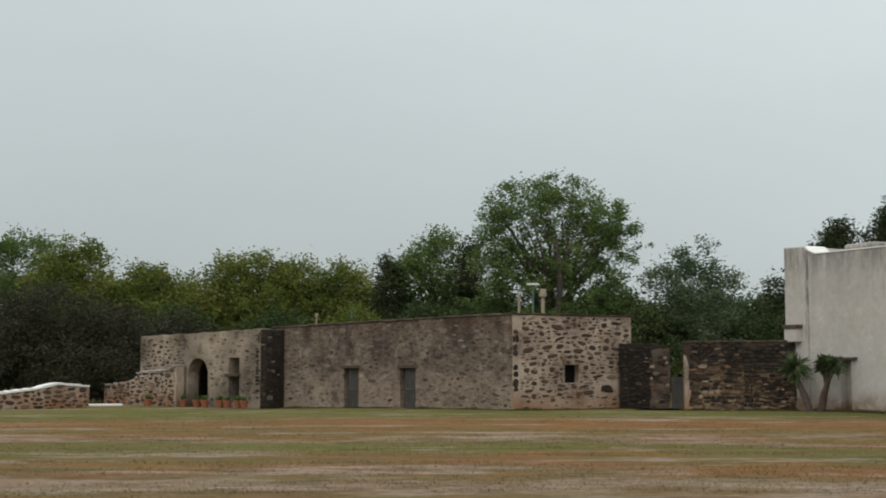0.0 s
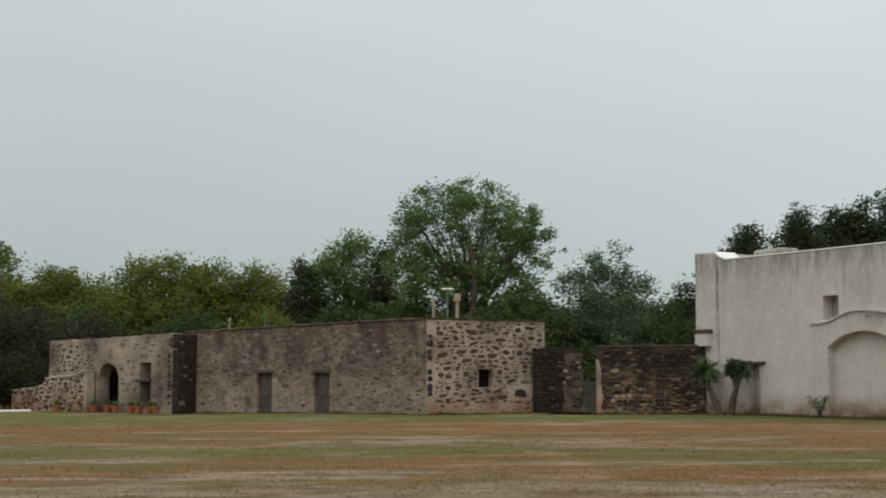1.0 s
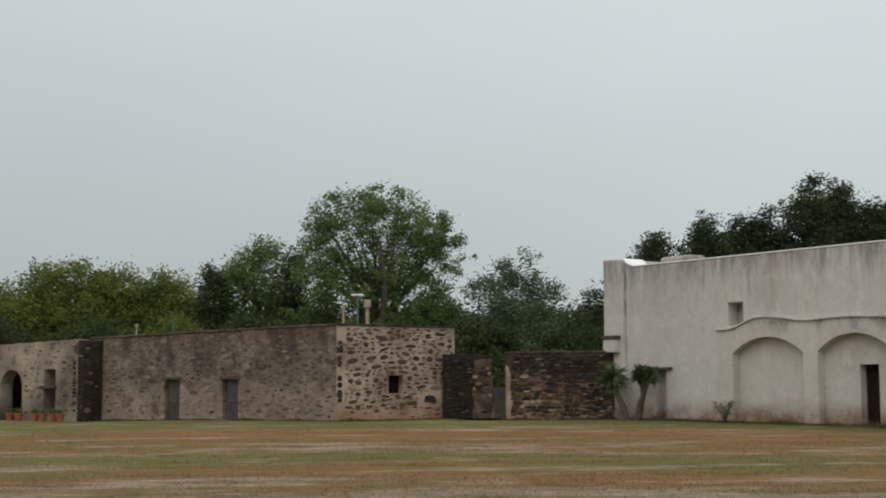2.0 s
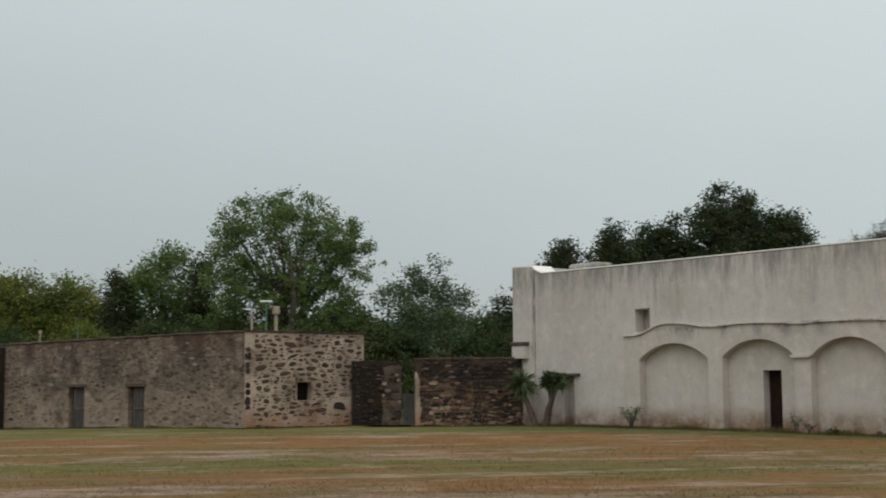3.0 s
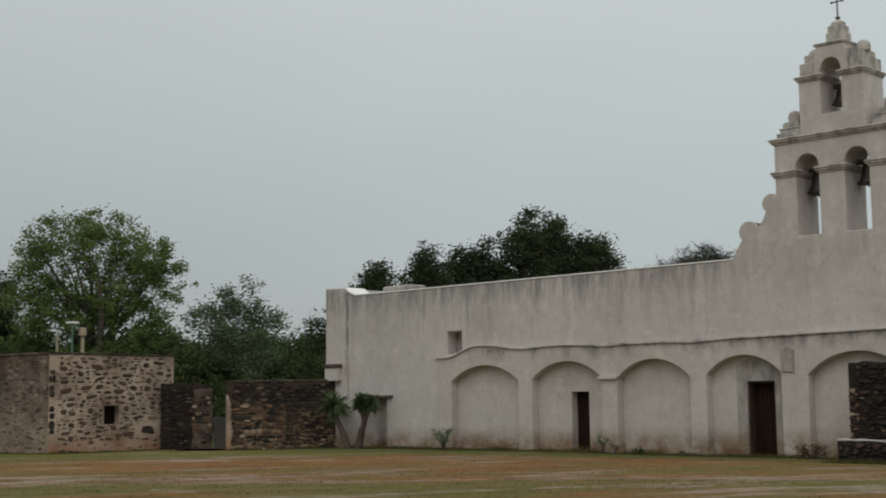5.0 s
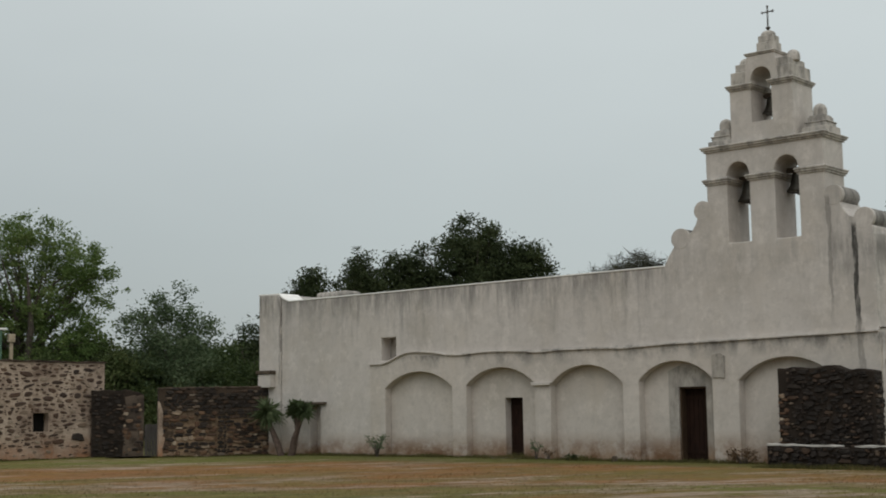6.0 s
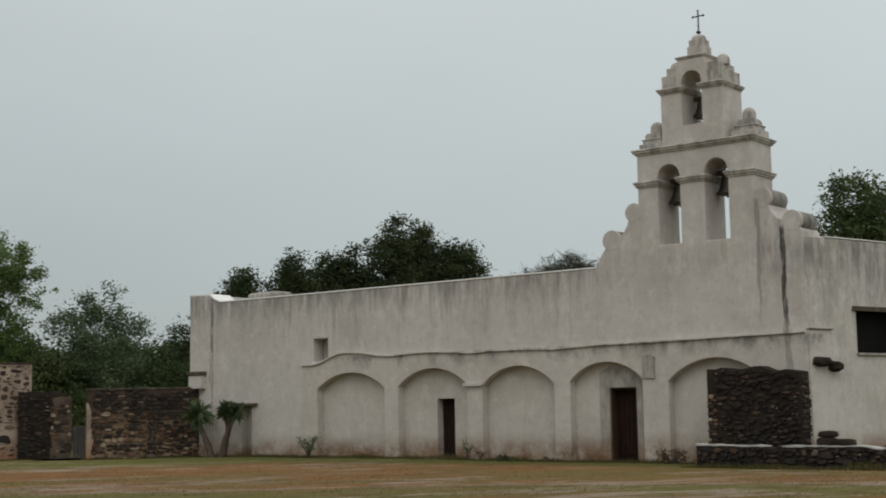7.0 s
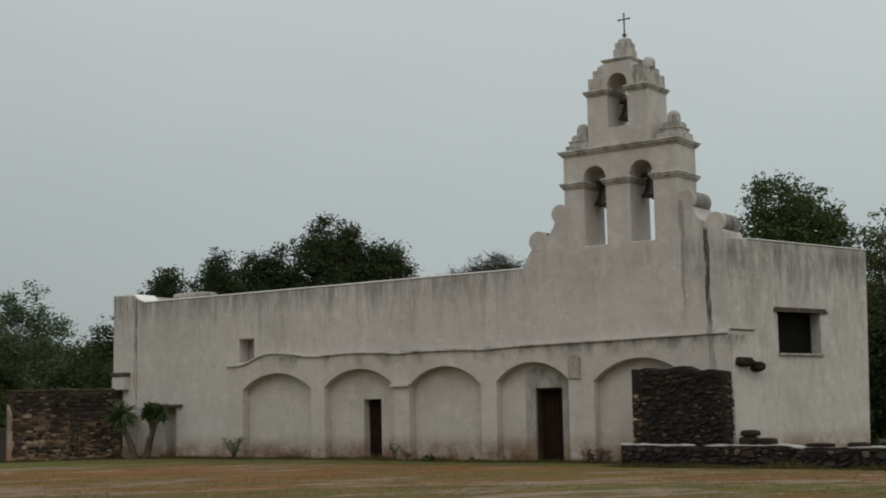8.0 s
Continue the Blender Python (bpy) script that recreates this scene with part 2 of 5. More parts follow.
def mortar(name, a, c, dirt=(0.10, 0.085, 0.07), dark=0.4, foot=0.0, pale=0.0):
    m, t, b = nodes_of(name)
    v = world_coords(t)
    col = ramp(t, fbm(t, v, 1.4, 7, 0.66), [(0.32, a), (0.7, c)])
    col = blend(t, calc(t, "MULTIPLY", span(t, fbm(t, v, 0.7, 8, 0.72), 0.47, 0.62), dark), col, dirt)
    if foot:
        low = calc(t, "MULTIPLY", span(t, height_of(t, v), 0.0, 1.1, 1.0, 0.0), span(t, fbm(t, v, 0.8, 7, 0.68), 0.34, 0.56))
        col = blend(t, calc(t, "MULTIPLY", low, foot), col, (0.34, 0.165, 0.085))
    if pale:
        low = calc(t, "MULTIPLY", span(t, height_of(t, v), 0.8, 2.2, 1.0, 0.0), span(t, fbm(t, v, 0.9, 7, 0.7), 0.44, 0.56))
        col = blend(t, calc(t, "MULTIPLY", low, pale), col, (0.34, 0.235, 0.15))
    t.links.new(col, b.inputs["Base Color"])
    b.inputs["Roughness"].default_value = 0.95
    b.inputs["Specular IOR Level"].default_value = 0.15
    bump(t, b, fbm(t, v, 6.0, 8, 0.68), 0.08, 0.8)
    return m


def stone(name, stops):
    """Rubble stones, each of its own shade."""
    m, t, b = nodes_of(name)
    info = t.nodes.new("ShaderNodeObjectInfo")
    isl = t.nodes.new("ShaderNodeNewGeometry")
    pick = calc(t, "FRACT", calc_free(t, info.outputs["Random"], isl.outputs["Random Per Island"]), 0)
    col = ramp(t, pick, stops)
    v = world_coords(t)
    col = blend(t, span(t, fbm(t, v, 5.0, 7, 0.7), 0.35, 0.72, 0.0, 0.5), col, (0.07, 0.06, 0.052))
    col = blend(t, span(t, fbm(t, v, 9.0, 4, 0.6), 0.62, 0.75, 0.0, 0.18), col, (0.36, 0.32, 0.27))
    t.links.new(col, b.inputs["Base Color"])
    b.inputs["Roughness"].default_value = 0.9
    b.inputs["Specular IOR Level"].default_value = 0.2
    bump(t, b, fbm(t, v, 8.0, 7, 0.65), 0.06, 0.7)
    return m


def calc_free(t, a, b):
    m = t.nodes.new("ShaderNodeMath")
    m.operation = "ADD"
    t.links.new(a, m.inputs[0])
    t.links.new(b, m.inputs[1])
    return m.outputs[0]


def timber(name, a, c, grain=(18, 18, 1.2)):
    m, t, b = nodes_of(name)
    v = coords(t, grain)
    n = fbm(t, v, 1.6, 6, 0.6)
    col = ramp(t, n, [(0.3, a), (0.7, c)])
    col = blend(t, span(t, fbm(t, coords(t), 2.2, 4, 0.6), 0.4, 0.75, 0.0, 0.45), col, tuple(x * 0.45 for x in a))
    t.links.new(col, b.inputs["Base Color"])
    b.inputs["Roughness"].default_value = 0.8
    b.inputs["Specular IOR Level"].default_value = 0.15
    bump(t, b, n, 0.01, 0.5)
    return m


def plain(name, col, rough=0.6, metal=0.0, vary=0.35, scale=6.0):
    m, t, b = nodes_of(name)
    v = coords(t)
    c = ramp(t, fbm(t, v, scale, 5, 0.6), [(0.3, tuple(x * (1 - vary) for x in col)), (0.7, tuple(min(1, x * (1 + vary)) for x in col))])
    t.links.new(c, b.inputs["Base Color"])
    b.inputs["Roughness"].default_value, b.inputs["Metallic"].default_value = rough, metal
    bump(t, b, fbm(t, v, scale * 5, 4, 0.6), 0.005, 0.4)
    return m


def foliage(name, stops, through_light=0.38):
    m, t, b = nodes_of(name)
    g = t.nodes.new("ShaderNodeNewGeometry")
    big = fbm(t, world_coords(t), 0.35, 3, 0.5)
    mixv = t.nodes.new("ShaderNodeMath")
    mixv.operation = "MULTIPLY_ADD"
    t.links.new(g.outputs["Random Per Island"], mixv.inputs[0])
    mixv.inputs[1].default_value = 0.55
    t.links.new(span(t, big, 0.3, 0.7, 0.0, 0.45), mixv.inputs[2])
    col = ramp(t, mixv.outputs[0], stops)
    t.links.new(col, b.inputs["Base Color"])
    b.inputs["Roughness"].default_value = 0.55
    b.inputs["Specular IOR Level"].default_value = 0.08
    tr = t.nodes.new("ShaderNodeBsdfTranslucent")
    t.links.new(col, tr.inputs["Color"])
    mx = t.nodes.new("ShaderNodeMixShader")
    mx.inputs[0].default_value = through_light
    t.links.new(b.outputs[0], mx.inputs[1])
    t.links.new(tr.outputs[0], mx.inputs[2])
    t.links.new(mx.outputs[0], t.nodes["Material Output"].inputs["Surface"])
    return m


def field_tint(t):
    """The field's bands along an old curving track: green, olive, rust-red weeds and bare pale ruts, broken into patches."""
    flat = world_coords(t, (1, 1, 0), (4, 2, 0))
    ln = t.nodes.new("ShaderNodeVectorMath")
    ln.operation = "LENGTH"
    t.links.new(flat, ln.inputs[0])
    warp = span(t, fbm(t, world_coords(t, (0.10, 0.16, 1), (6, 1, 0)), 1.0, 6, 0.66), 0.25, 0.75, -5.5, 5.5)
    fray = span(t, fbm(t, world_coords(t, (0.5, 1.0, 1), (2, 9, 0)), 1.0, 7, 0.72), 0.25, 0.75, -2.8, 2.8)
    dist = calc_free(t, calc_free(t, ln.outputs["Value"], warp), fray)
    green, olive, rust, pale, brown = (0.136, 0.152, 0.034), (0.176, 0.138, 0.048), (0.295, 0.126, 0.046), (0.40, 0.31, 0.245), (0.210, 0.138, 0.072)
    col = ramp(t, span(t, dist, 14, 64), [(0.0, brown), (0.08, rust), (0.14, brown), (0.185, pale), (0.225, brown), (0.28, rust), (0.34, olive), (0.39, green), (0.435, brown), (0.465, pale), (0.49, rust), (0.56, olive), (0.63, rust), (0.72, rust), (0.79, olive), (0.86, green), (1.0, green)])
    n1 = fbm(t, world_coords(t, (0.30, 0.5, 1)), 0.42, 7, 0.66)
    patch = ramp(t, n1, [(0.34, rust), (0.44, brown), (0.50, olive), (0.58, green), (0.68, (0.120, 0.150, 0.038))])
    col = blend(t, 0.30, col, patch)
    n3 = fbm(t, world_coords(t, (0.22, 0.6, 1), (4, 30, 0)), 0.6, 9, 0.76)
    col = blend(t, span(t, n3, 0.54, 0.585, 0.0, 0.8), col, pale)
    # greener where rain runs off the chapel
    off = t.nodes.new("ShaderNodeVectorMath")
    off.operation = "DOT_PRODUCT"
    t.links.new(world_coords(t, (1, 1, 0), (-21.304, -48.537, 0)), off.inputs[0])
    off.inputs[1].default_value = (-0.883, -0.469, 0)
    near = span(t, calc_free(t, off.outputs["Value"], fray), 2.6, 5.2, 0.9, 0.0)
    col = blend(t, near, col, (0.120, 0.132, 0.036))
    n4 = fbm(t, world_coords(t, (0.7, 1.3, 1), (1, 2, 3)), 0.9, 9, 0.78)
    col = blend(t, span(t, n4, 0.49, 0.63, 0.0, 0.62), col, (0.075, 0.062, 0.026))
    n5 = fbm(t, world_coords(t, (0.8, 1.5, 1), (11, 5, 3)), 1.3, 9, 0.78)
    col = blend(t, span(t, n5, 0.53, 0.64, 0.0, 0.6), col, (0.31, 0.215, 0.135))
    return col


def field_soil():
    """Short autumn grass, rust-brown weeds and bare pale tracks, drawn out across the field."""
    m, t, b = nodes_of("field_grass_and_soil")
    v = world_coords(t)
    col = field_tint(t)
    fine = fbm(t, v, 5.0, 7, 0.72)
    col = blend(t, span(t, fine, 0.34, 0.62, 0.5, 0.0), col, (0.07, 0.052, 0.028))
    t.links.new(col, b.inputs["Base Color"])
    b.inputs["Roughness"].default_value = 1.0
    b.inputs["Specular IOR Level"].default_value = 0.1
    bump(t, b, fine, 0.08, 0.8)
    return m


# dark lines: rain streaks, seam at 6.0, the crease's shade painted at -12.45
WHITE = plaster("lime_washed_plaster", dark_lines=((14.12, 3.7, 7.5, 0.075, 0.92), (13.28, 4.2, 8.5, 0.06, 0.4), (-12.45, 2.5, 6.7, 0.05, 0.45), (14.2, 0.4, 4.2, 0.10, 0.35), (6.0, 3.8, 6.6, 0.03, 0.12)))
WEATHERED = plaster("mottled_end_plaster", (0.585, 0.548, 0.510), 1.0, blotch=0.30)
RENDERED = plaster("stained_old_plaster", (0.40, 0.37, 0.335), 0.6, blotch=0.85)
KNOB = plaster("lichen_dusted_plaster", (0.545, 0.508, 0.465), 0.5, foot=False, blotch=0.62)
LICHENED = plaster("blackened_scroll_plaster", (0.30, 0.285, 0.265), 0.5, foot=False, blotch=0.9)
# beiger than the upper wall; some of the recess shade is in its base colour
ARCADE = plaster("beige_shaded_arcade_plaster", (0.556, 0.510, 0.464), dark_lines=((14.2, 0.4, 4.2, 0.10, 0.35),))
CAP = plain("white_cap_mortar", (0.80, 0.79, 0.76), 0.9, 0, 0.1, 3)
GREYWALL = old_plaster("weathered_grey_plaster")
PALE_MORTAR = mortar("pale_sandy_mortar", (0.31, 0.235, 0.18), (0.68, 0.56, 0.455), (0.13, 0.085, 0.062), 0.85, foot=0.9)
PATCHY_MORTAR = mortar("patchy_grey_mortar", (0.15, 0.118, 0.092), (0.60, 0.49, 0.38), (0.05, 0.04, 0.034), 0.85)
LICHEN_MORTAR = mortar("lichen_grey_mortar", (0.055, 0.043, 0.034), (0.26, 0.20, 0.155), (0.028, 0.023, 0.020), 0.92)
TRODDEN = plain("trodden_pale_earth", (0.33, 0.275, 0.215), 1.0, 0, 0.25, 3)
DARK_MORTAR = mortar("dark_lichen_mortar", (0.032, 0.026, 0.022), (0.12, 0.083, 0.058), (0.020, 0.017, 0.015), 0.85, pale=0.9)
BLACK_MORTAR = mortar("near_black_mortar", (0.018, 0.015, 0.013), (0.062, 0.046, 0.035), (0.012, 0.011, 0.010), 0.6)
FIELDSTONE = stone("brown_fieldstone", [(0.0, (0.04, 0.028, 0.024)), (0.35, (0.112, 0.064, 0.043)), (0.6, (0.068, 0.046, 0.037)), (0.82, (0.17, 0.108, 0.073)), (1.0, (0.38, 0.31, 0.235))])
GREYSTONE = stone("plaster_grey_stone", [(0.0, (0.055, 0.040, 0.033)), (0.3, (0.14, 0.10, 0.078)), (0.55, (0.19, 0.145, 0.115)), (0.85, (0.25, 0.20, 0.16)), (1.0, (0.34, 0.275, 0.22))])
DARKSTONE = stone("dark_rubble_stone", [(0.0, (0.018, 0.015, 0.014)), (0.4, (0.050, 0.037, 0.030)), (0.6, (0.135, 0.074, 0.046)), (0.82, (0.21, 0.125, 0.075)), (0.95, (0.38, 0.29, 0.21)), (1.0, (0.50, 0.41, 0.31))])
BLACKSTONE = stone("blackened_ruin_stone", [(0.0, (0.013, 0.011, 0.010)), (0.5, (0.026, 0.021, 0.019)), (0.75, (0.045, 0.034, 0.027)), (0.92, (0.085, 0.052, 0.035)), (1.0, (0.20, 0.16, 0.125))])
GREYWOOD = timber("weathered_grey_boards", (0.055, 0.050, 0.047), (0.13, 0.12, 0.112))
DARKWOOD = timber("dark_brown_door_wood", (0.013, 0.0065, 0.0045), (0.034, 0.016, 0.0105))
OLDFRAME = timber("brown_frame_wood", (0.045, 0.028, 0.018), (0.10, 0.065, 0.042))
BEAM = timber("old_beam_wood", (0.06, 0.045, 0.035), (0.15, 0.12, 0.09), (3, 3, 3))
BRONZE = plain("dark_bronze", (0.07, 0.065, 0.055), 0.45, 0.8)
IRON = plain("rusty_iron", (0.12, 0.11, 0.10), 0.6, 0.5)
TERRACOTTA = plain("terracotta", (0.31, 0.105, 0.052), 0.8, 0, 0.25, 8)
SLAB = plain("grey_stone_slab", (0.42, 0.40, 0.37), 0.9, 0, 0.2, 4)
SOIL = field_soil()
# near-black, for panels that stand in for dark openings
NIGHT = timber("black_opening_panel", (0.004, 0.0035, 0.003), (0.008, 0.007, 0.006))
YUCCA_BARK = plain("yucca_trunk", (0.085, 0.058, 0.045), 0.95, 0, 0.5, 7)
BARK = plain("bark", (0.085, 0.07, 0.056), 0.95, 0, 0.45, 9)
LEAF_GREEN = foliage("broad_leaves", [(0.0, (0.060, 0.098, 0.032)), (0.5, (0.118, 0.178, 0.055)), (1.0, (0.22, 0.265, 0.095))])
LEAF_YELLOW = foliage("yellowing_leaves", [(0.0, (0.068, 0.100, 0.026)), (0.5, (0.140, 0.178, 0.042)), (1.0, (0.29, 0.265, 0.072))])
LEAF_GREY = foliage("grey_green_leaves", [(0.0, (0.056, 0.086, 0.046)), (0.5, (0.105, 0.148, 0.078)), (1.0, (0.19, 0.23, 0.135))])
LEAF_DARK = foliage("dark_oak_leaves", [(0.0, (0.024, 0.035, 0.017)), (0.5, (0.046, 0.062, 0.027)), (1.0, (0.085, 0.098, 0.043))], 0.15)
LEAF_OLIVE = foliage("deep_green_leaves", [(0.0, (0.038, 0.058, 0.022)), (0.5, (0.072, 0.098, 0.036)), (1.0, (0.135, 0.150, 0.062))], 0.25)
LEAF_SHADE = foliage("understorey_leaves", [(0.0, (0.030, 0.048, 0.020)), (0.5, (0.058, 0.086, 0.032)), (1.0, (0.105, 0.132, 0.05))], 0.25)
WITHERED = foliage("withered_leaves", [(0.0, (0.06, 0.036, 0.022)), (0.5, (0.11, 0.068, 0.04)), (1.0, (0.17, 0.11, 0.065))], 0.15)
LEAF_BROWN = foliage("brown_thicket_twigs", [(0.0, (0.030, 0.032, 0.020)), (0.5, (0.052, 0.052, 0.032)), (1.0, (0.078, 0.072, 0.044))], 0.1)
YUCCA_LEAF = foliage("yucca_blades", [(0.0, (0.045, 0.065, 0.030)), (0.5, (0.085, 0.115, 0.055)), (1.0, (0.16, 0.19, 0.10))], 0.1)


def field_blade():
    m, t, b = nodes_of("field_blades")
    g = t.nodes.new("ShaderNodeNewGeometry")
    col = blend(t, span(t, g.outputs["Random Per Island"], 0.0, 1.0, 0.0, 0.4), field_tint(t), (0.21, 0.16, 0.07))
    t.links.new(col, b.inputs["Base Color"])
    b.inputs["Roughness"].default_value = 0.8
    b.inputs["Specular IOR Level"].default_value = 0.15
    return m


DRY_BLADE = field_blade()


# ---- building helpers ----
def mesh_of(name, bm, material):
    bmesh.ops.recalc_face_normals(bm, faces=bm.faces)
    me = bpy.data.meshes.new(name)
    bm.to_mesh(me)
    bm.free()
    me.materials.append(material)
    return me


def part(name, bm, material, parent=None, label="", soft=0.0):
    ob = new(name, mesh_of(name, bm, material))
    if parent:
        ob.parent = parent
    if label:
        ob["label"] = label
    if soft:
        b = ob.modifiers.new("worn_edges", "BEVEL")
        b.width, b.segments, b.limit_method, b.angle_limit = soft, 2, "ANGLE", radians(40)
    return ob


def thing(name, m, label, category, group="", kind=""):
    ob = new(name)
    ob.empty_display_size = 0.3
    ob.matrix_world = m
    return tagged(ob, label, category, group, kind)


def slab(bm, loops, y0, y1):
    """A plate in the x-z plane with holes, from y0 to y1. loops: the outline, then the holes, as (x, z) points."""
    from_poly = [[Vector((x, z, 0)) for x, z in lp] for lp in loops]
    flat = [p for lp in loops for p in lp]
    from mathutils.geometry import tessellate_polygon
    tris = tessellate_polygon(from_poly)
    front = [bm.verts.new((x, y0, z)) for x, z in flat]
    back = [bm.verts.new((x, y1, z)) for x, z in flat]
    for a, b, c in tris:
        bm.faces.new((front[a], front[b], front[c]))
        bm.faces.new((back[c], back[b], back[a]))
    i = 0
    for lp in loops:
        n = len(lp)
        for k in range(n):
            p, q = i + k, i + (k + 1) % n
            bm.faces.new((front[p], front[q], back[q], back[p]))
        i += n
    bmesh.ops.dissolve_limit(bm, angle_limit=radians(0.5), verts=bm.verts[:], edges=bm.edges[:])
    return bm


def box(bm, x0, x1, y0, y1, z0, z1):
    v = [bm.verts.new(p) for p in ((x0, y0, z0), (x1, y0, z0), (x1, y1, z0), (x0, y1, z0), (x0, y0, z1), (x1, y0, z1), (x1, y1, z1), (x0, y1, z1))]
    for f in ((0, 3, 2, 1), (4, 5, 6, 7), (0, 1, 5, 4), (1, 2, 6, 5), (2, 3, 7, 6), (3, 0, 4, 7)):
        bm.faces.new([v[i] for i in f])
    return bm


def rect(x0, x1, z0, z1):
    return [(x0, z0), (x1, z0), (x1, z1), (x0, z1)]


def arched(x0, x1, z0, spring, top, n=12):
    """An opening under a segmental or round arch."""
    c, h, rise = (x0 + x1) / 2, (x1 - x0) / 2, top - spring
    r = (h * h + rise * rise) / (2 * rise)
    pts = [(x0, z0), (x1, z0)]
    for i in range(n + 1):
        x = x1 + (x0 - x1) * i / n
        pts.append((x, top - r + math.sqrt(max(0, r * r - (x - c) ** 2))))
    return pts


def lathe(bm, profile, centre=(0, 0, 0), n=16):
    rings = []
    for r, z in profile:
        rings.append([bm.verts.new((centre[0] + r * math.cos(2 * math.pi * i / n), centre[1] + r * math.sin(2 * math.pi * i / n), centre[2] + z)) for i in range(n)])
    for a, b in zip(rings, rings[1:]):
        for i in range(n):
            bm.faces.new((a[i], a[(i + 1) % n], b[(i + 1) % n], b[i]))
    bm.faces.new(rings[0][::-1])
    bm.faces.new(rings[-1])
    return bm


def tube(bm, points, radii, n=6):
    rings = []
    for i, p in enumerate(points):
        d = (points[min(i + 1, len(points) - 1)] - points[max(i - 1, 0)]).normalized()
        a = d.orthogonal().normalized()
        b = d.cross(a)
        rings.append([bm.verts.new(p + radii[i] * (a * math.cos(2 * math.pi * k / n) + b * math.sin(2 * math.pi * k / n))) for k in range(n)])
    for r, s in zip(rings, rings[1:]):
        off = min(range(n), key=lambda k: (s[k].co - r[0].co).length)
        for k in range(n):
            bm.faces.new((r[k], r[(k + 1) % n], s[(k + 1 + off) % n], s[(k + off) % n]))
    bm.faces.new(rings[0][::-1])
    bm.faces.new(rings[-1])
    return bm


def ground_z(x, y):
    """The height of the field: almost level, falling a little towards the chapel's gable end and the ruin's far end."""
    a = max(0.0, min(1.0, (x - 20) / 12)) * max(0.0, min(1.0, (60 - y) / 14))
    b = max(0.0, min(1.0, (-x - 1) / 8)) * max(0.0, min(1.0, (y - 40) / 20))
    near = max(0.0, min(1.0, (y - 4) / 10))
    return -0.2 * a - 0.15 * b + 0.04 * near * noise.noise(Vector((x * 0.15, y * 0.15, 0)))


# ---- ground: one sheet to the horizon ----
def build_ground():
    bm = bmesh.new()
    xs = [-2500, -800, -300, -120] + [-60 + 1.5 * i for i in range(94)] + [120, 300, 800, 2500]
    ys = [-2500, -600, -150, -40, -10] + [0 + 1.5 * i for i in range(74)] + [150, 300, 800, 2500]
    g = [[bm.verts.new((x, y, ground_z(x, y))) for x in xs] for y in ys]
    for j in range(len(ys) - 1):
        for i in range(len(xs) - 1):
            bm.faces.new((g[j][i], g[j][i + 1], g[j + 1][i + 1], g[j + 1][i]))
    ob = new("ground", mesh_of("ground", bm, SOIL))
    for p in ob.data.polygons:
        p.use_smooth = True
    tagged(ob, "short dry autumn grass with rusty weeds and bare tracks", "field", kind="structure")


build_ground()

# ---- the white chapel; its long wall runs along local x, the inside is towards local y ----
CHAPEL = pose(21.304, 48.537, 0, 0, 0, -62.05)
chapel = thing("chapel", CHAPEL, "white lime-washed mission chapel with arcaded wall and bell gable", "chapel")
MID = 11.08

LEDGE = [(-7.05, 3.72), (-6.2, 3.72), (-5.7, 3.9), (-5.1, 4.12), (-4.5, 4.15), (-3.6, 4.08), (-2.8, 3.95), (-2.2, 3.93), (-1.2, 3.99), (-0.3, 4.0), (0.8, 3.95), (1.7, 3.88), (2.6, 3.93), (4.0, 3.92), (5.4, 3.87), (7.0, 3.94), (8.8, 3.95), (11.0, 3.98), (14.75, 4.03)]
ARCHES = [(-6.22, -2.65, 2.72, 3.35), (-1.94, 1.38, 2.74, 3.38), (2.09, 5.26, 2.65, 3.34), (5.93, 8.85, 2.71, 3.35), (9.84, 13.30, 2.62, 3.34)]
gable_l = [(7.1, 6.63), (7.3, 6.98), (7.5, 7.25), (7.62, 7.45), (8.0, 7.62), (8.25, 7.74), (8.42, 8.0), (8.55, 8.36), (8.9, 8.55), (8.9, 10.4)]
gable_r = [(13.2, 10.4), (13.2, 8.55), (13.62, 8.36), (13.76, 8.0), (13.95, 7.74), (14.2, 7.62), (14.6, 7.45), (14.75, 7.3), (14.75, 7.06)]

bm = bmesh.new()
outline = [(-12.4, -0.6), (-10.66, -0.6), (-10.66, 2.15), (-10.02, 2.15), (-10.02, -0.6), (-7.05, -0.6)] + LEDGE + gable_r[::-1] + gable_l[::-1] + [(-11.9, 6.63), (-12.4, 6.8)]
BELL_BAYS = [(9.68, 10.52), (11.44, 12.30)]
slab(bm, [outline, rect(-6.43, -5.63, 3.84, 4.78)] + [arched(a, b, 7.22, 9.5, 9.94, 14) for a, b in BELL_BAYS], 0.06, 1.54)
upper_wall = part("upper_wall", bm, WHITE, chapel, "plaster wall with rain streaks, rising into a gable", 0.035)

bm = bmesh.new()
slab(bm, [[(-7.05, -0.6), (-0.32, -0.6), (-0.32, 2.24), (0.52, 2.24), (0.52, -0.6), (7.32, -0.6), (7.32, 2.46), (8.40, 2.46), (8.40, -0.6), (14.75, -0.6)] + LEDGE[::-1]], 0.42, 1.2)
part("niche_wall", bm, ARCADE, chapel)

bm = bmesh.new()
outline = [(-7.05, -0.6)]
for a, b, s, top in ARCHES:
    o = arched(a, b, -0.6, s, top, 16)
    outline += [o[0]] + o[2:][::-1] + [o[1]]
outline += [(14.78, -0.6)] + [(min(x + 0.03, 14.78) if x > 14 else x, z - 0.006) for x, z in LEDGE[::-1]]
slab(bm, [outline], 0.034, 0.416)
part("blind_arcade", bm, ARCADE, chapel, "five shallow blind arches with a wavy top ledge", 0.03)

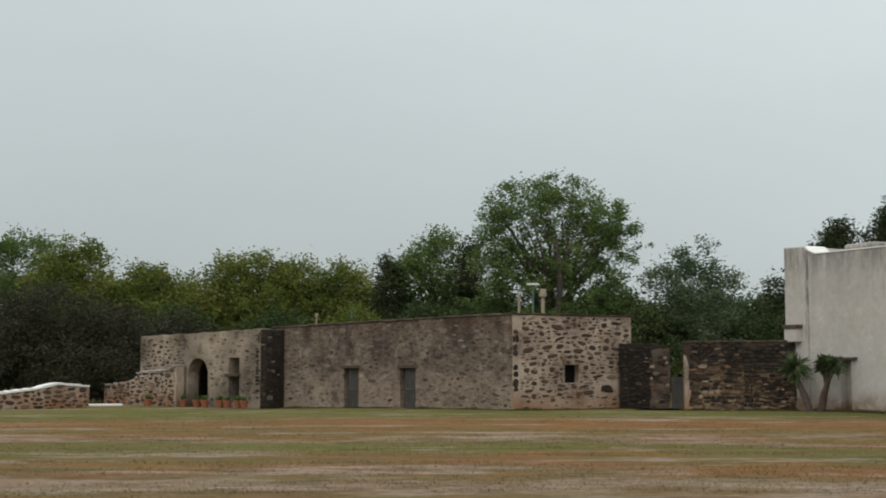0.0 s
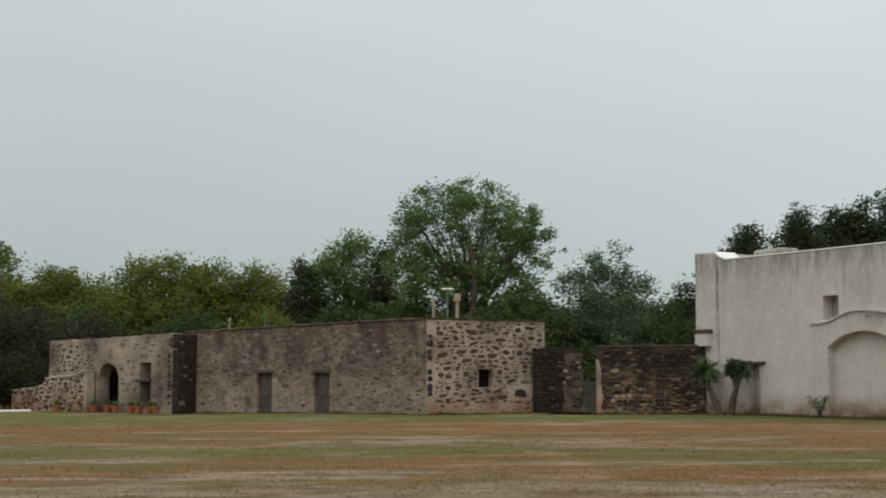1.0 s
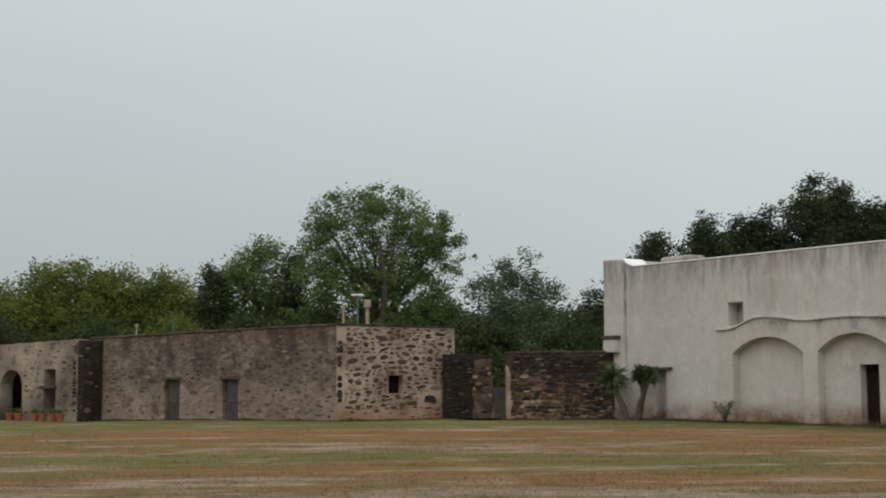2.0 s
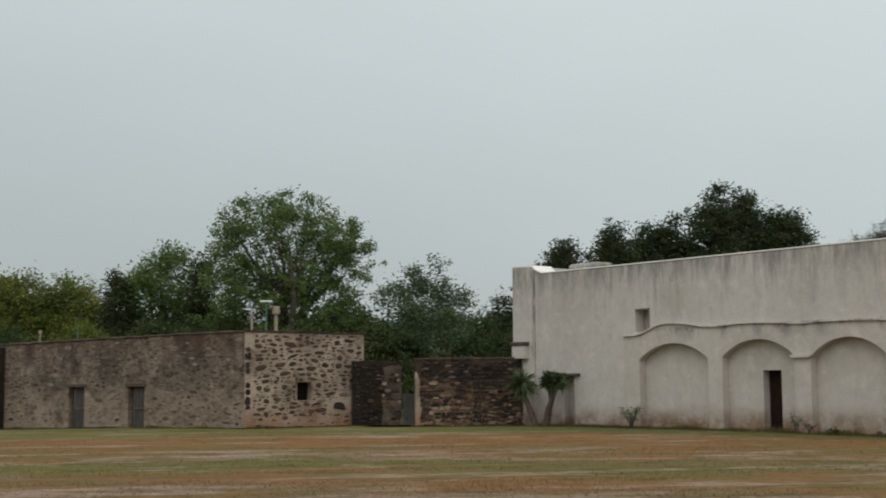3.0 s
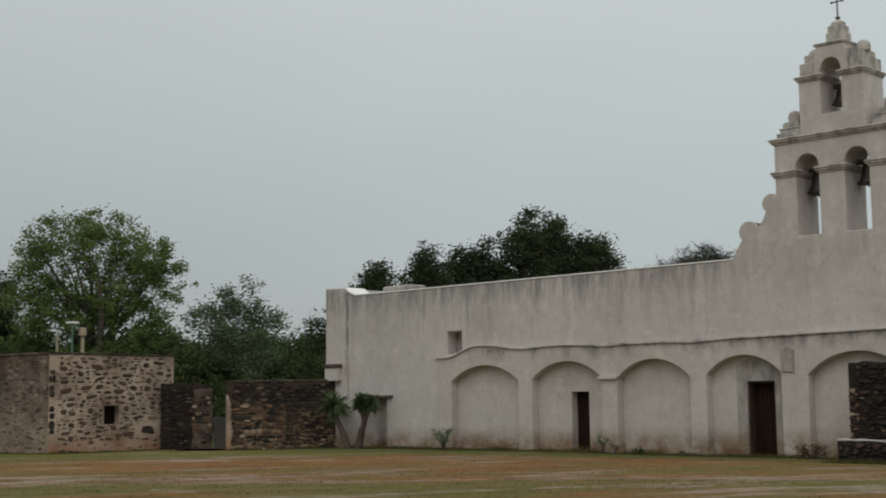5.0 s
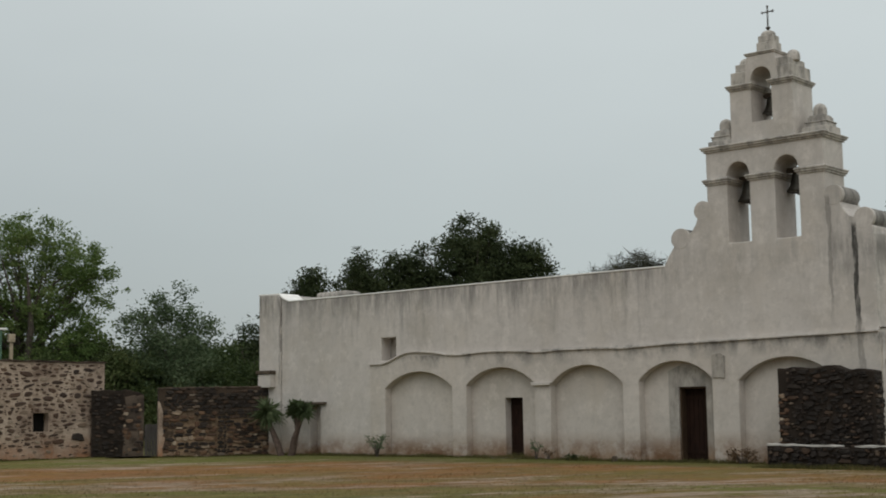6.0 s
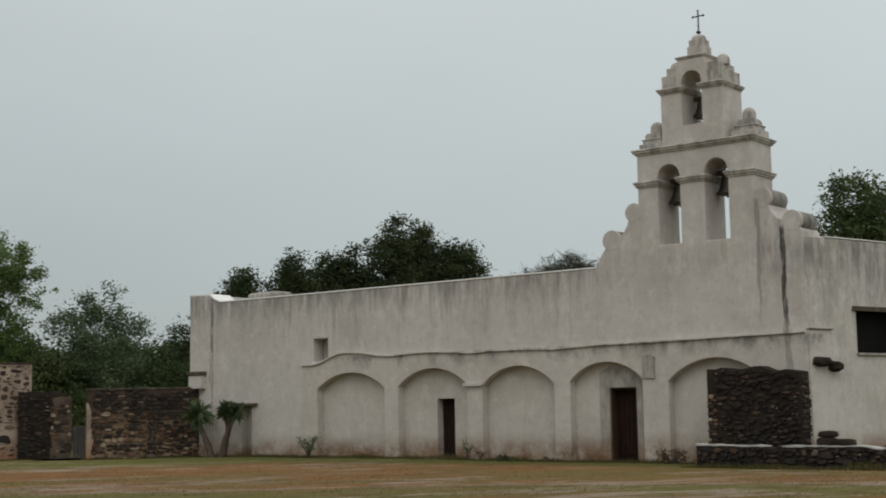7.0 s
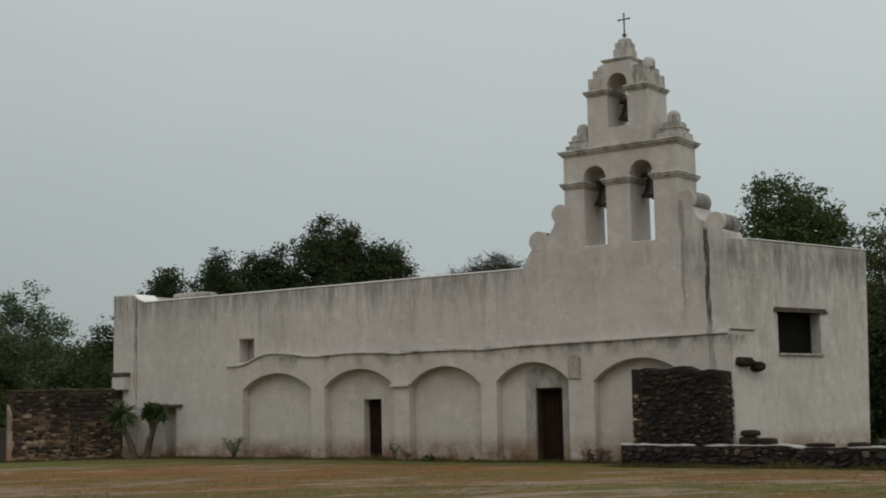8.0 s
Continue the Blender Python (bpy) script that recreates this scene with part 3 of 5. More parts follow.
# the thin mortar line on the arcade's ledge
bm = bmesh.new()
rnd = random.Random(77)
fine_ledge = []
for i in range(64):
    x = -7.05 + 21.8 * i / 63
    fine_ledge.append((x, float(np.interp(x, [p[0] for p in LEDGE], [p[1] for p in LEDGE])), rnd.uniform(-0.012, 0.02)))
slab(bm, [[(x, z - 0.02) for x, z, d in fine_ledge] + [(x, z + 0.035 + d) for x, z, d in fine_ledge[::-1]]], -0.055, 0.09)
part("ledge", bm, WHITE, chapel, "thin uneven plaster ledge", 0.01)

bm = bmesh.new()
slab(bm, [[(-13.8, -0.6), (-12.42, -0.6), (-12.42, 6.78), (-12.6, 6.98), (-13.8, 7.02)]], 0.0, 7.5)
part("end_wall", bm, WHITE, chapel, soft=0.04)
bm = bmesh.new()
slab(bm, [[(-13.86, 6.99), (-12.56, 6.96), (-12.36, 6.78), (-11.9, 6.615), (7.12, 6.615), (7.12, 6.67), (-11.9, 6.67), (-12.3, 6.83), (-12.55, 7.03), (-13.86, 7.06)]], 0.03, 1.23)
part("parapet_cap", bm, CAP, chapel, "bright white parapet capping", 0.015)

# the gable-end side wall, at an obtuse angle, with a deep window
SIDE = pose(14.75, 0.06, 0, 0, 0, 74.05)
FACE = SIDE @ pose(-0.3, 0, 0)
bm = bmesh.new()
slab(bm, [[(0.0, -0.6), (7.33, -0.6), (7.72, 7.09), (0.0, 7.09)], rect(2.55, 4.85, 3.40, 4.76)], 0.0, 0.95)
bm.transform(SIDE)
part("side_wall", bm, WEATHERED, chapel, "streaked plaster end wall with a deep window", 0.035)
bm = bmesh.new()
slab(bm, [rect(1.1, 7.74, 7.094, 7.13)], -0.03, 0.9)
bm.transform(SIDE)
part("side_cap", bm, CAP, chapel, "", 0.01)
bm = bmesh.new()
box(bm, 2.62, 5.5, -0.07, 0.7, 4.76, 4.84)
box(bm, 2.66, 5.44, -0.05, 0.7, 4.845, 4.92)
bm.transform(FACE)
part("window_lintel", bm, BEAM, chapel, "two old timber lintel boards", 0.01)
bm = bmesh.new()
box(bm, 2.8, 5.2, -0.08, 0.9, 3.32, 3.40)
bm.transform(FACE)
part("window_sill", bm, RENDERED, chapel, "", 0.015)
bm = bmesh.new()
box(bm, 0.4, 1.5, -0.05, 0.02, -0.6, 4.12)
bm.transform(FACE)
part("buttress_stub", bm, WHITE, chapel, "", 0.03)
bm = bmesh.new()
box(bm, 0.36, 1.56, -0.12, 0.02, 4.124, 4.16)
bm.transform(FACE)
part("buttress_cap", bm, RENDERED, chapel, "", 0.01)
for s0, z0, w, h, out in ((0.86, 3.1, 0.68, 0.31, 0.8), (1.5, 2.95, 0.5, 0.32, 0.7)):
    bm = bmesh.new()
    bmesh.ops.create_icosphere(bm, subdivisions=3, radius=0.5)
    for v in bm.verts:
        c = Vector([math.copysign(abs(2 * k) ** 0.65, k) for k in v.co]) * (1 + 0.22 * noise.noise(v.co * 3.5 + Vector((s0 * 5, 0, 0))))
        v.co = Vector((c.x * w / 2, c.y * out / 2, c.z * h / 2))
    bm.transform(FACE @ pose(s0, 0.0, z0))
    part("projecting_stone", bm, BLACK_MORTAR, chapel, "blackened stone left of a broken wall")
# added black panel in place of the unlit room behind the window
bm = bmesh.new()
box(bm, 2.8, 5.2, 0.42, 0.47, 3.41, 4.75)
bm.transform(FACE)
part("window_panel", bm, NIGHT, chapel, "black panel for the dark room behind the window")

# back wall, roof deck and the room's dark inside
bm = bmesh.new()
slab(bm, [rect(-12.42, 15.9, -0.6, 6.6)], 6.5, 7.1)
part("back_wall", bm, WHITE, chapel)
bm = bmesh.new()
bm.faces.new([bm.verts.new(p) for p in ((-12.5, 1.1, 6.2), (14.3, 1.1, 6.2), (15.9, 6.5, 6.2), (-12.5, 6.5, 6.2))])
bmesh.ops.solidify(bm, geom=bm.faces[:], thickness=0.25)
part("roof", bm, RENDERED, chapel)
bm = bmesh.new()
box(bm, -11.75, -9.9, 1.5, 2.5, 6.15, 7.08)
part("roof_hatch", bm, KNOB, chapel, "low white box on the flat roof", 0.12)

# window reveal at the far left bay, doors and their surrounds
bm = bmesh.new()
box(bm, -6.5, -5.55, 0.62, 0.7, 3.8, 4.82)
part("window_panel", bm, RENDERED, chapel, "plastered-up small window")
bm = bmesh.new()
box(bm, -10.72, -9.96, 0.5, 0.6, -0.6, 2.2)
part("blocked_doorway", bm, WHITE, chapel)
bm = bmesh.new()
box(bm, -10.98, -9.62, -0.12, 0.3, 2.15, 2.25)
part("doorway_lintel", bm, BEAM, chapel, "projecting weathered wooden lintel", 0.015)


def plank_door(x0, x1, z0, z1, y, planks, wood, name="door"):
    d = part(name, box(bmesh.new(), x0, x1, y + 0.03, y + 0.07, z0, z1), wood, chapel, "dark brown plank door")
    w = (x1 - x0) / planks
    for i in range(planks):
        part("plank", box(bmesh.new(), x0 + i * w + 0.008, x0 + (i + 1) * w - 0.008, y, y + 0.035, z0 + 0.01, z1 - 0.01), wood, d, "", 0.006)
    for z in (z0 + 0.35, z1 - 0.35):
        part("rail", box(bmesh.new(), x0 + 0.03, x1 - 0.03, y - 0.025, y, z - 0.06, z + 0.06), wood, d, "", 0.006)
    return d


plank_door(-0.32, 0.52, 0.02, 2.24, 0.76, 5, DARKWOOD)
plank_door(7.32, 8.40, -0.12, 2.46, 0.76, 6, DARKWOOD)
bm = bmesh.new()
slab(bm, [[(7.32, -0.15), (7.38, -0.15), (7.38, 2.40), (8.34, 2.40), (8.34, -0.15), (8.40, -0.15), (8.40, 2.456), (7.32, 2.456)]], 0.45, 0.76)
part("door_frame", bm, OLDFRAME, chapel, "dark brown timber door frame", 0.008)
for x0, x1, y0, z0 in ((-0.5, 0.7, -0.35, -0.06), (6.6, 8.9, -0.9, -0.2)):
    part("threshold", box(bmesh.new(), x0, x1, y0, 0.76, z0 - 0.3, z0 + 0.07), SLAB, chapel, "pale worn threshold slab", 0.02)
bm = bmesh.new()
slab(bm, [[(6.93, -0.6), (7.32, -0.6), (7.32, 2.46), (8.40, 2.46), (8.40, -0.6), (8.80, -0.6), (8.80, 2.74), (8.4, 3.1), (7.5, 3.26), (6.93, 3.02)]], 0.382, 0.44)
part("door_surround", bm, RENDERED, chapel, "grey stained stone surround", 0.012)
bm = bmesh.new()
slab(bm, [[(8.9, 2.75), (9.35, 2.72), (9.36, 3.45), (9.2, 3.55), (8.88, 3.5)]], -0.028, 0.05)
part("bare_patch", bm, RENDERED, chapel, "patch of bare grey stone on a pier", 0.012)
bm = bmesh.new()
slab(bm, [[(1.3, 2.66), (2.15, 2.66), (2.2, 2.78), (1.25, 2.78)]], -0.09, 0.1)
part("impost", bm, WHITE, chapel, "", 0.04)

# ---- the bell gable's tiers ----


def ring_cornice(x0, x1, y0, y1, z0, z1, out, name="cornice"):
    """A moulded band round a pier: two steps and a sloped top."""
    bm = bmesh.new()
    h = z1 - z0
    steps = [(0.35, z0), (0.35, z0 + h * 0.28), (0.75, z0 + h * 0.34), (0.75, z0 + h * 0.6), (1.0, z0 + h * 0.66), (1.0, z0 + h * 0.86), (0.5, z1)]
    rings = []
    for k, z in steps:
        o = out * k
        rings.append([bm.verts.new(p) for p in ((x0 - o, y0 - o, z), (x1 + o, y0 - o, z), (x1 + o, y1 + o, z), (x0 - o, y1 + o, z))])
    for a, b in zip(rings, rings[1:]):
        for i in range(4):
            bm.faces.new((a[i], a[(i + 1) % 4], b[(i + 1) % 4], b[i]))
    bm.faces.new(rings[0][::-1])
    bm.faces.new(rings[-1])
    return part(name, bm, KNOB, chapel, "stained moulded plaster cornice", 0.008)


for x0, x1 in ((8.9, 9.68), (10.52, 11.44), (12.30, 13.2)):
    ring_cornice(x0, x1, 0.06, 1.54, 9.24, 9.46, 0.12)
ring_cornice(8.9, 13.2, 0.06, 1.54, 10.37, 10.58, 0.15)
bm = bmesh.new()
outer = [(9.91, 10.5), (12.22, 10.5), (12.22, 12.5), (11.72, 12.5), (11.66, 13.05), (11.6, 13.45), (10.6, 13.45), (10.54, 13.05), (10.48, 12.5), (9.91, 12.5)]
slab(bm, [outer, arched(10.70, 11.46, 11.2, 12.66, 13.05, 14)], 0.08, 1.5)
part("belfry", bm, WHITE, chapel, "upper bell opening of the gable", 0.035)
for x0, x1 in ((9.91, 10.70), (11.46, 12.2)):
    ring_cornice(x0, x1, 0.08, 1.5, 12.36, 12.56, 0.12)
ring_cornice(10.62, 11.56, 0.14, 1.36, 13.42, 13.58, 0.11)


def finial(c, steps, knob_r, z0, z1, name="finial"):
    """A stepped pedestal with a round knob standing from z0 to z1."""
    bm = bmesh.new()
    for (x0, x1, y0, y1, a, b) in steps:
        box(bm, x0, x1, y0, y1, a, b)
    d = min(knob_r, (z1 - z0) * 0.75)
    lathe(bm, [(knob_r, z0 - 0.06), (knob_r, z1 - d)] + [(knob_r * math.cos(q), z1 - d + d * math.sin(q)) for q in (0.35, 0.7, 1.05, 1.35, 1.52)], (c, 0.78, 0), 18)
    return part(name, bm, KNOB, chapel, "stepped finial with a rounded knob", 0.03)


for sgn in (-1, 1):
    c = MID + sgn * 1.74
    finial(c, [(c - 0.46, c + 0.46, 0.3, 1.26, 10.57, 10.80), (c - 0.37, c + 0.37, 0.4, 1.16, 10.80, 10.94), (c - 0.40, c + 0.40, 0.37, 1.19, 10.94, 10.98), (c - 0.31, c + 0.31, 0.46, 1.10, 10.98, 11.14), (c - 0.27, c + 0.27, 0.5, 1.06, 11.14, 11.2)], 0.225, 11.2, 11.62)
    c = MID + sgn * 0.88
    e = MID + sgn * 1.13
    lo, hi = sorted((e, MID + sgn * 0.47))
    lo2, hi2 = sorted((e - sgn * 0.16, MID + sgn * 0.47))
    finial(c, [(lo, hi, 0.10, 1.48, 12.55, 13.0), (lo2, hi2, 0.16, 1.42, 13.0, 13.27)], 0.225, 13.27, 13.6)
finial(MID, [(MID - 0.31, MID + 0.31, 0.47, 1.09, 13.57, 13.98), (MID - 0.265, MID + 0.265, 0.515, 1.045, 13.98, 14.22)], 0.25, 14.22, 14.42, "pedestal")

for cx, cz, r in ((8.70, 8.43, 0.33), (7.79, 7.54, 0.36), (13.47, 8.44, 0.33), (14.46, 7.60, 0.34)):
    bm = bmesh.new()
    pts = [(cx + r * math.cos(2 * math.pi * i / 24), cz + r * math.sin(2 * math.pi * i / 24)) for i in range(24)]
    slab(bm, [pts], 0.052, 0.22)
    scroll = part("scroll", bm, WHITE, chapel, "rounded scroll of the gable", 0.02)
    bm = bmesh.new()
    slab(bm, [[(cx + (x - cx) * 0.985, cz + (z - cz) * 0.985) for x, z in pts]], 0.22, 1.35)
    part("scroll_back", bm, LICHENED, scroll, "lichen-blackened back of the scroll", 0.02)


def bell(cx, y, z_top, size):
    b = part("bell", lathe(bmesh.new(), [(0.10 * size, 0), (0.20 * size, -0.04 * size), (0.25 * size, -0.14 * size), (0.29 * size, -0.40 * size), (0.36 * size, -0.60 * size), (0.46 * size, -0.74 * size), (0.46 * size, -0.79 * size), (0.38 * size, -0.77 * size)], (cx, y, z_top), 20), BRONZE, chapel, "dark bronze bell")
    for p in b.data.polygons:
        p.use_smooth = True
    part("yoke", box(bmesh.new(), cx - 0.5 * size, cx + 0.5 * size, y - 0.1, y + 0.1, z_top, z_top + 0.18 * size), BEAM, b, "", 0.01)
    part("clapper", lathe(bmesh.new(), [(0.02, -0.3 * size), (0.02, -0.75 * size), (0.06, -0.82 * size), (0.05, -0.9 * size)], (cx, y, z_top), 8), IRON, b)


bell(10.02, 1.02, 9.42, 0.92)
bell(11.82, 1.02, 9.50, 0.86)
bell(10.98, 1.05, 12.18, 0.74)

bm = bmesh.new()
box(bm, MID - 0.02, MID + 0.02, 0.76, 0.80, 14.4, 15.26)
box(bm, MID - 0.2, MID + 0.2, 0.76, 0.80, 15.055, 15.09)
for dx, z in ((-0.2, 15.073), (0.2, 15.073), (0, 15.26)):
    lathe(bm, [(0.01, -0.05), (0.045, 0), (0.01, 0.05)], (MID + dx, 0.78, z), 8)
lathe(bm, [(0.03, 0.0), (0.09, 0.07), (0.09, 0.09), (0.025, 0.13)], (MID, 0.78, 14.44), 8)
part("cross", bm, IRON, chapel, "thin wrought iron cross")

# dark end of the yard wall that abuts the chapel's corner
bm = bmesh.new()
box(bm, -13.55, -12.76, -0.3, -0.002, 2.92, 3.50)
corner_block = part("corner_block", bm, WHITE, chapel, "", 0.03)
bm = bmesh.new()
box(bm, -13.62, -12.7, -0.36, -0.002, 3.504, 3.66)
part("corner_cap", bm, BEAM, chapel, "dark weathered cap", 0.02)


# ---- rubble masonry ----
def stone_mesh(material, seed, sides=9):
    """One field stone, about 1 wide and 1 high, its face towards -y."""
    rnd = random.Random(seed)
    bm = bmesh.new()
    base = [(math.cos(2 * math.pi * (i + rnd.uniform(-0.3, 0.3)) / sides), math.sin(2 * math.pi * (i + rnd.uniform(-0.3, 0.3)) / sides)) for i in range(sides)]
    base = [(math.copysign(abs(x) ** 0.7, x) * 0.5 * rnd.uniform(0.68, 1.12), math.copysign(abs(z) ** 0.7, z) * 0.5 * rnd.uniform(0.68, 1.12)) for x, z in base]
    rings = [[bm.verts.new((x * k, y * rnd.uniform(0.8, 1.2), z * k)) for x, z in base] for k, y in ((0.95, 1.0), (1.0, -0.45), (0.8, -1.0))]
    for a, b in zip(rings, rings[1:]):
        for i in range(sides):
            bm.faces.new((a[i], a[(i + 1) % sides], b[(i + 1) % sides], b[i]))
    bm.faces.new(rings[-1])
    bmesh.ops.recalc_face_normals(bm, faces=bm.faces)
    me = bpy.data.meshes.new("stone")
    bm.to_mesh(me)
    bm.free()
    me.materials.append(material)
    return me


LIBRARY = {m: [stone_mesh(m, 100 * k + i) for i in range(14)] for k, m in enumerate((FIELDSTONE, DARKSTONE, BLACKSTONE, GREYSTONE))}


def lay_stones(parent, m, material, x0, x1, z0, top, n, wide, high, proud, seed, gap=0.02, holes=(), rest=None):
    """Sets up to n stones into the wall face y=0 of the frame m, without overlap, largest first. top: a function of x."""
    rnd = random.Random(seed)
    placed = []
    tries = 0
    while len(placed) < n and tries < n * 120:
        tries += 1
        k = 1.0 - 0.78 * min(1.0, 1.6 * len(placed) / n) * rnd.random() ** 0.6
        w, h = rnd.uniform(*wide) * k, rnd.uniform(*high) * k
        x, z = rnd.uniform(x0 + w / 2, x1 - w / 2), rnd.uniform(z0 + h / 2, max(top(x0), top(x1), top((x0 + x1) / 2)))
        if z + h / 2 > min(top(x - w / 2), top(x + w / 2)) - 0.02:
            continue
        if any(abs(x - a) < (w + c) / 2 + gap and abs(z - b) < (h + d) / 2 + gap for a, b, c, d in placed):
            continue
        if any(hx0 - w / 2 - 0.03 < x < hx1 + w / 2 + 0.03 and hz0 - h / 2 - 0.03 < z < hz1 + h / 2 + 0.03 for hx0, hx1, hz0, hz1 in holes):
            continue
        placed.append((x, z, w, h))
        ob = new("stone", rnd.choice(LIBRARY[material]))
        ob.parent = parent
        ob.matrix_basis = m @ Matrix.LocRotScale((x, 0, z), Euler((0, rnd.gauss(0, 0.11), 0)), (w, proud * rnd.uniform(0.6, 1.4), h))


def rough_wall(name, material, parent, m, outline_pts, thick, holes=(), label="", soft=0.04):
    """A masonry wall plate with a broken top line."""
    bm = bmesh.new()
    slab(bm, [outline_pts, *holes], 0.0, thick)
    bm.transform(m)
    return part(name, bm, material, parent, label, soft)


def ragged(x0, x1, heights, step, amp, seed):
    """An uneven top line from x1 back to x0; heights: (x, z) points."""
    rnd = random.Random(seed)
    n = max(2, int((x1 - x0) / step))
    pts = []
    for i in range(n + 1):
        x = x1 + (x0 - x1) * i / n
        z = float(np.interp(x, [h[0] for h in heights], [h[1] for h in heights]))
        pts.append((x, z + rnd.uniform(-amp, amp)))
    return pts


def board_door(parent, m, x0, x1, z0, z1, boards=3, split=None):
    bm = bmesh.new()
    box(bm, x0, x1, 0.05, 0.09, z0, z1)
    bm.transform(m)
    d = part("door", bm, GREYWOOD, parent, "weathered grey board door in two halves")
    w = (x1 - x0) / boards
    for i in range(boards):
        bm = bmesh.new()
        box(bm, x0 + i * w + 0.01, x0 + (i + 1) * w - 0.01, 0.01, 0.055, z0, z1)
        bm.transform(m)
        part("board", bm, GREYWOOD, d, "", 0.006)
    for z in split or ():
        bm = bmesh.new()
        box(bm, x0 + 0.01, x1 - 0.01, -0.03, 0.012, z - 0.05, z + 0.05)
        bm.transform(m)
        part("rail", bm, BEAM, d, "", 0.006)
    return d


# ---- the long ruined range: grey plaster front, bare rubble end ----
LONG = pose(2.983, 60.44, 0, 0, 0, -42)
END = pose(2.983, 60.44, 0, 0, 0, 32)
IN_END = LONG.inverted() @ END
ruin = thing("stone_range", LONG, "long flat-topped stone building with flaking grey plaster", "stone building")
I4 = Matrix.Identity(4)
front_top = [(-15.6, 3.86), (-12, 3.9), (-8, 3.99), (-4, 4.07), (0.0, 4.12)]
DOORS = [(-10.42, -9.42), (-6.70, -5.72)]
pts = [(-15.6, -0.7)]
for a, b in DOORS:
    pts += [(a, -0.7), (a, 1.82), (b, 1.82), (b, -0.7)]
pts += [(0.0, -0.7)] + ragged(-15.6, 0.0, front_top, 0.35, 0.02, 5)
long_wall = rough_wall("long_wall", GREYWALL, ruin, I4, pts, 0.6, label="grey plaster wall, flaking and lichen-stained")
for (a, b), rails in zip(DOORS, ((0.82,), (0.85,))):
    board_door(ruin, pose(0, 0.18, 0), a + 0.12, b - 0.05, -0.2, 1.8, 4, rails)
    bm = bmesh.new()
    box(bm, a - 0.14, b + 0.12, -0.05, 0.4, 1.82, 1.97)
    part("lintel", bm, BEAM, ruin, "rough wooden lintel", 0.02)
WINDOW = (2.80, 3.60, 1.17, 1.96)
pts = [(0.0, -0.7), (6.6, -0.7)] + ragged(0.0, 6.6, [(0, 4.12), (6.6, 4.13)], 0.35, 0.025, 6)
end_wall = rough_wall("rubble_wall", PALE_MORTAR, ruin, IN_END, pts, 0.6, [rect(*WINDOW)], "pale mortar wall set with brown field stones")
# black sheet set in the opening to paint its unlit inside
bm = bmesh.new()
box(bm, 2.7, 3.7, 0.32, 0.4, 1.1, 2.1)
bm.transform(IN_END)
part("shutter", bm, NIGHT, ruin, "black panel for the window's dark inside")
bm = bmesh.new()
slab(bm, [rect(-15.6, 1.2, -0.7, 3.7)], 6.0, 6.5)
part("rear_wall", bm, GREYWALL, ruin)
bm = bmesh.new()
bm.faces.new([bm.verts.new(p) for p in ((-15.5, 0.5, 3.5), (-0.4, 0.5, 3.5), (1.3, 6.2, 3.5), (-15.5, 6.2, 3.5))])
bmesh.ops.solidify(bm, geom=bm.faces[:], thickness=0.2)
part("roof", bm, GREYWALL, ruin)
bm = bmesh.new()
slab(bm, [ragged(-15.6, 0.0, [(x, z + 0.015) for x, z in front_top], 0.2, 0.02, 93)[::-1] + ragged(-15.6, 0.0, [(x, z + 0.075) for x, z in front_top], 0.17, 0.03, 94)], -0.06, 0.5)
part("coping", bm, LICHEN_MORTAR, ruin, "thin dark coping", 0.01)
bm = bmesh.new()
slab(bm, [ragged(0.0, 6.66, [(0, 4.13), (6.66, 4.14)], 0.2, 0.02, 95)[::-1] + ragged(0.0, 6.66, [(0, 4.19), (6.66, 4.2)], 0.17, 0.03, 96)], -0.06, 0.5)
bm.transform(IN_END)
part("coping", bm, DARK_MORTAR, ruin, "thin dark coping", 0.01)

# ---- the projecting annex with an arched doorway ----
ANNEX = LONG @ pose(0, -1.2, 0)
annex = thing("stone_annex", ANNEX, "low rubble annex with an arched doorway and narrow window", "stone building")
pts = [(-25.1, -0.7), (-20.94, -0.7)]
arch = arched(-20.94, -19.25, -0.7, 1.65, 2.36, 10)
pts = [(-25.1, -0.7), arch[0]] + arch[2:][::-1] + [arch[1], (-15.15, -0.7)] + ragged(-25.1, -15.15, [(-25.1, 3.58), (-19, 3.70), (-15.15, 3.80)], 0.35, 0.03, 8)
rough_wall("front_wall", PATCHY_MORTAR, annex, I4, pts, 0.75, [rect(-17.6, -16.74, 0.05, 2.37)], "blotchy plastered rubble wall")
# unseen inner walls and an assumed roof; they keep the arch dark inside
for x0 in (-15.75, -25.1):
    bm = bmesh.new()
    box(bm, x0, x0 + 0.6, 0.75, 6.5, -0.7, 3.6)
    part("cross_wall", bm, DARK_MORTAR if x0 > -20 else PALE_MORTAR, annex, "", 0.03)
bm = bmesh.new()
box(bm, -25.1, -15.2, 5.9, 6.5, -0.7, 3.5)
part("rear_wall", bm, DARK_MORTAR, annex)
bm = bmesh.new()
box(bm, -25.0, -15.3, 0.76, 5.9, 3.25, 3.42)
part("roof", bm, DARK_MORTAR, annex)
bm = bmesh.new()
box(bm, -17.8, -16.66, -0.14, 0.5, 1.42, 1.56)
part("cross_beam", bm, BEAM, annex, "weathered beam across the opening", 0.02)
# near-black mortar holds the shade of the return in this corner
bm = bmesh.new()
slab(bm, [rect(-15.16, -14.7, -0.7, 3.76)], 0.02, 1.19)
part("quoin_pier", bm, BLACK_MORTAR, annex, "near-black pier for the shaded corner return", 0.05)

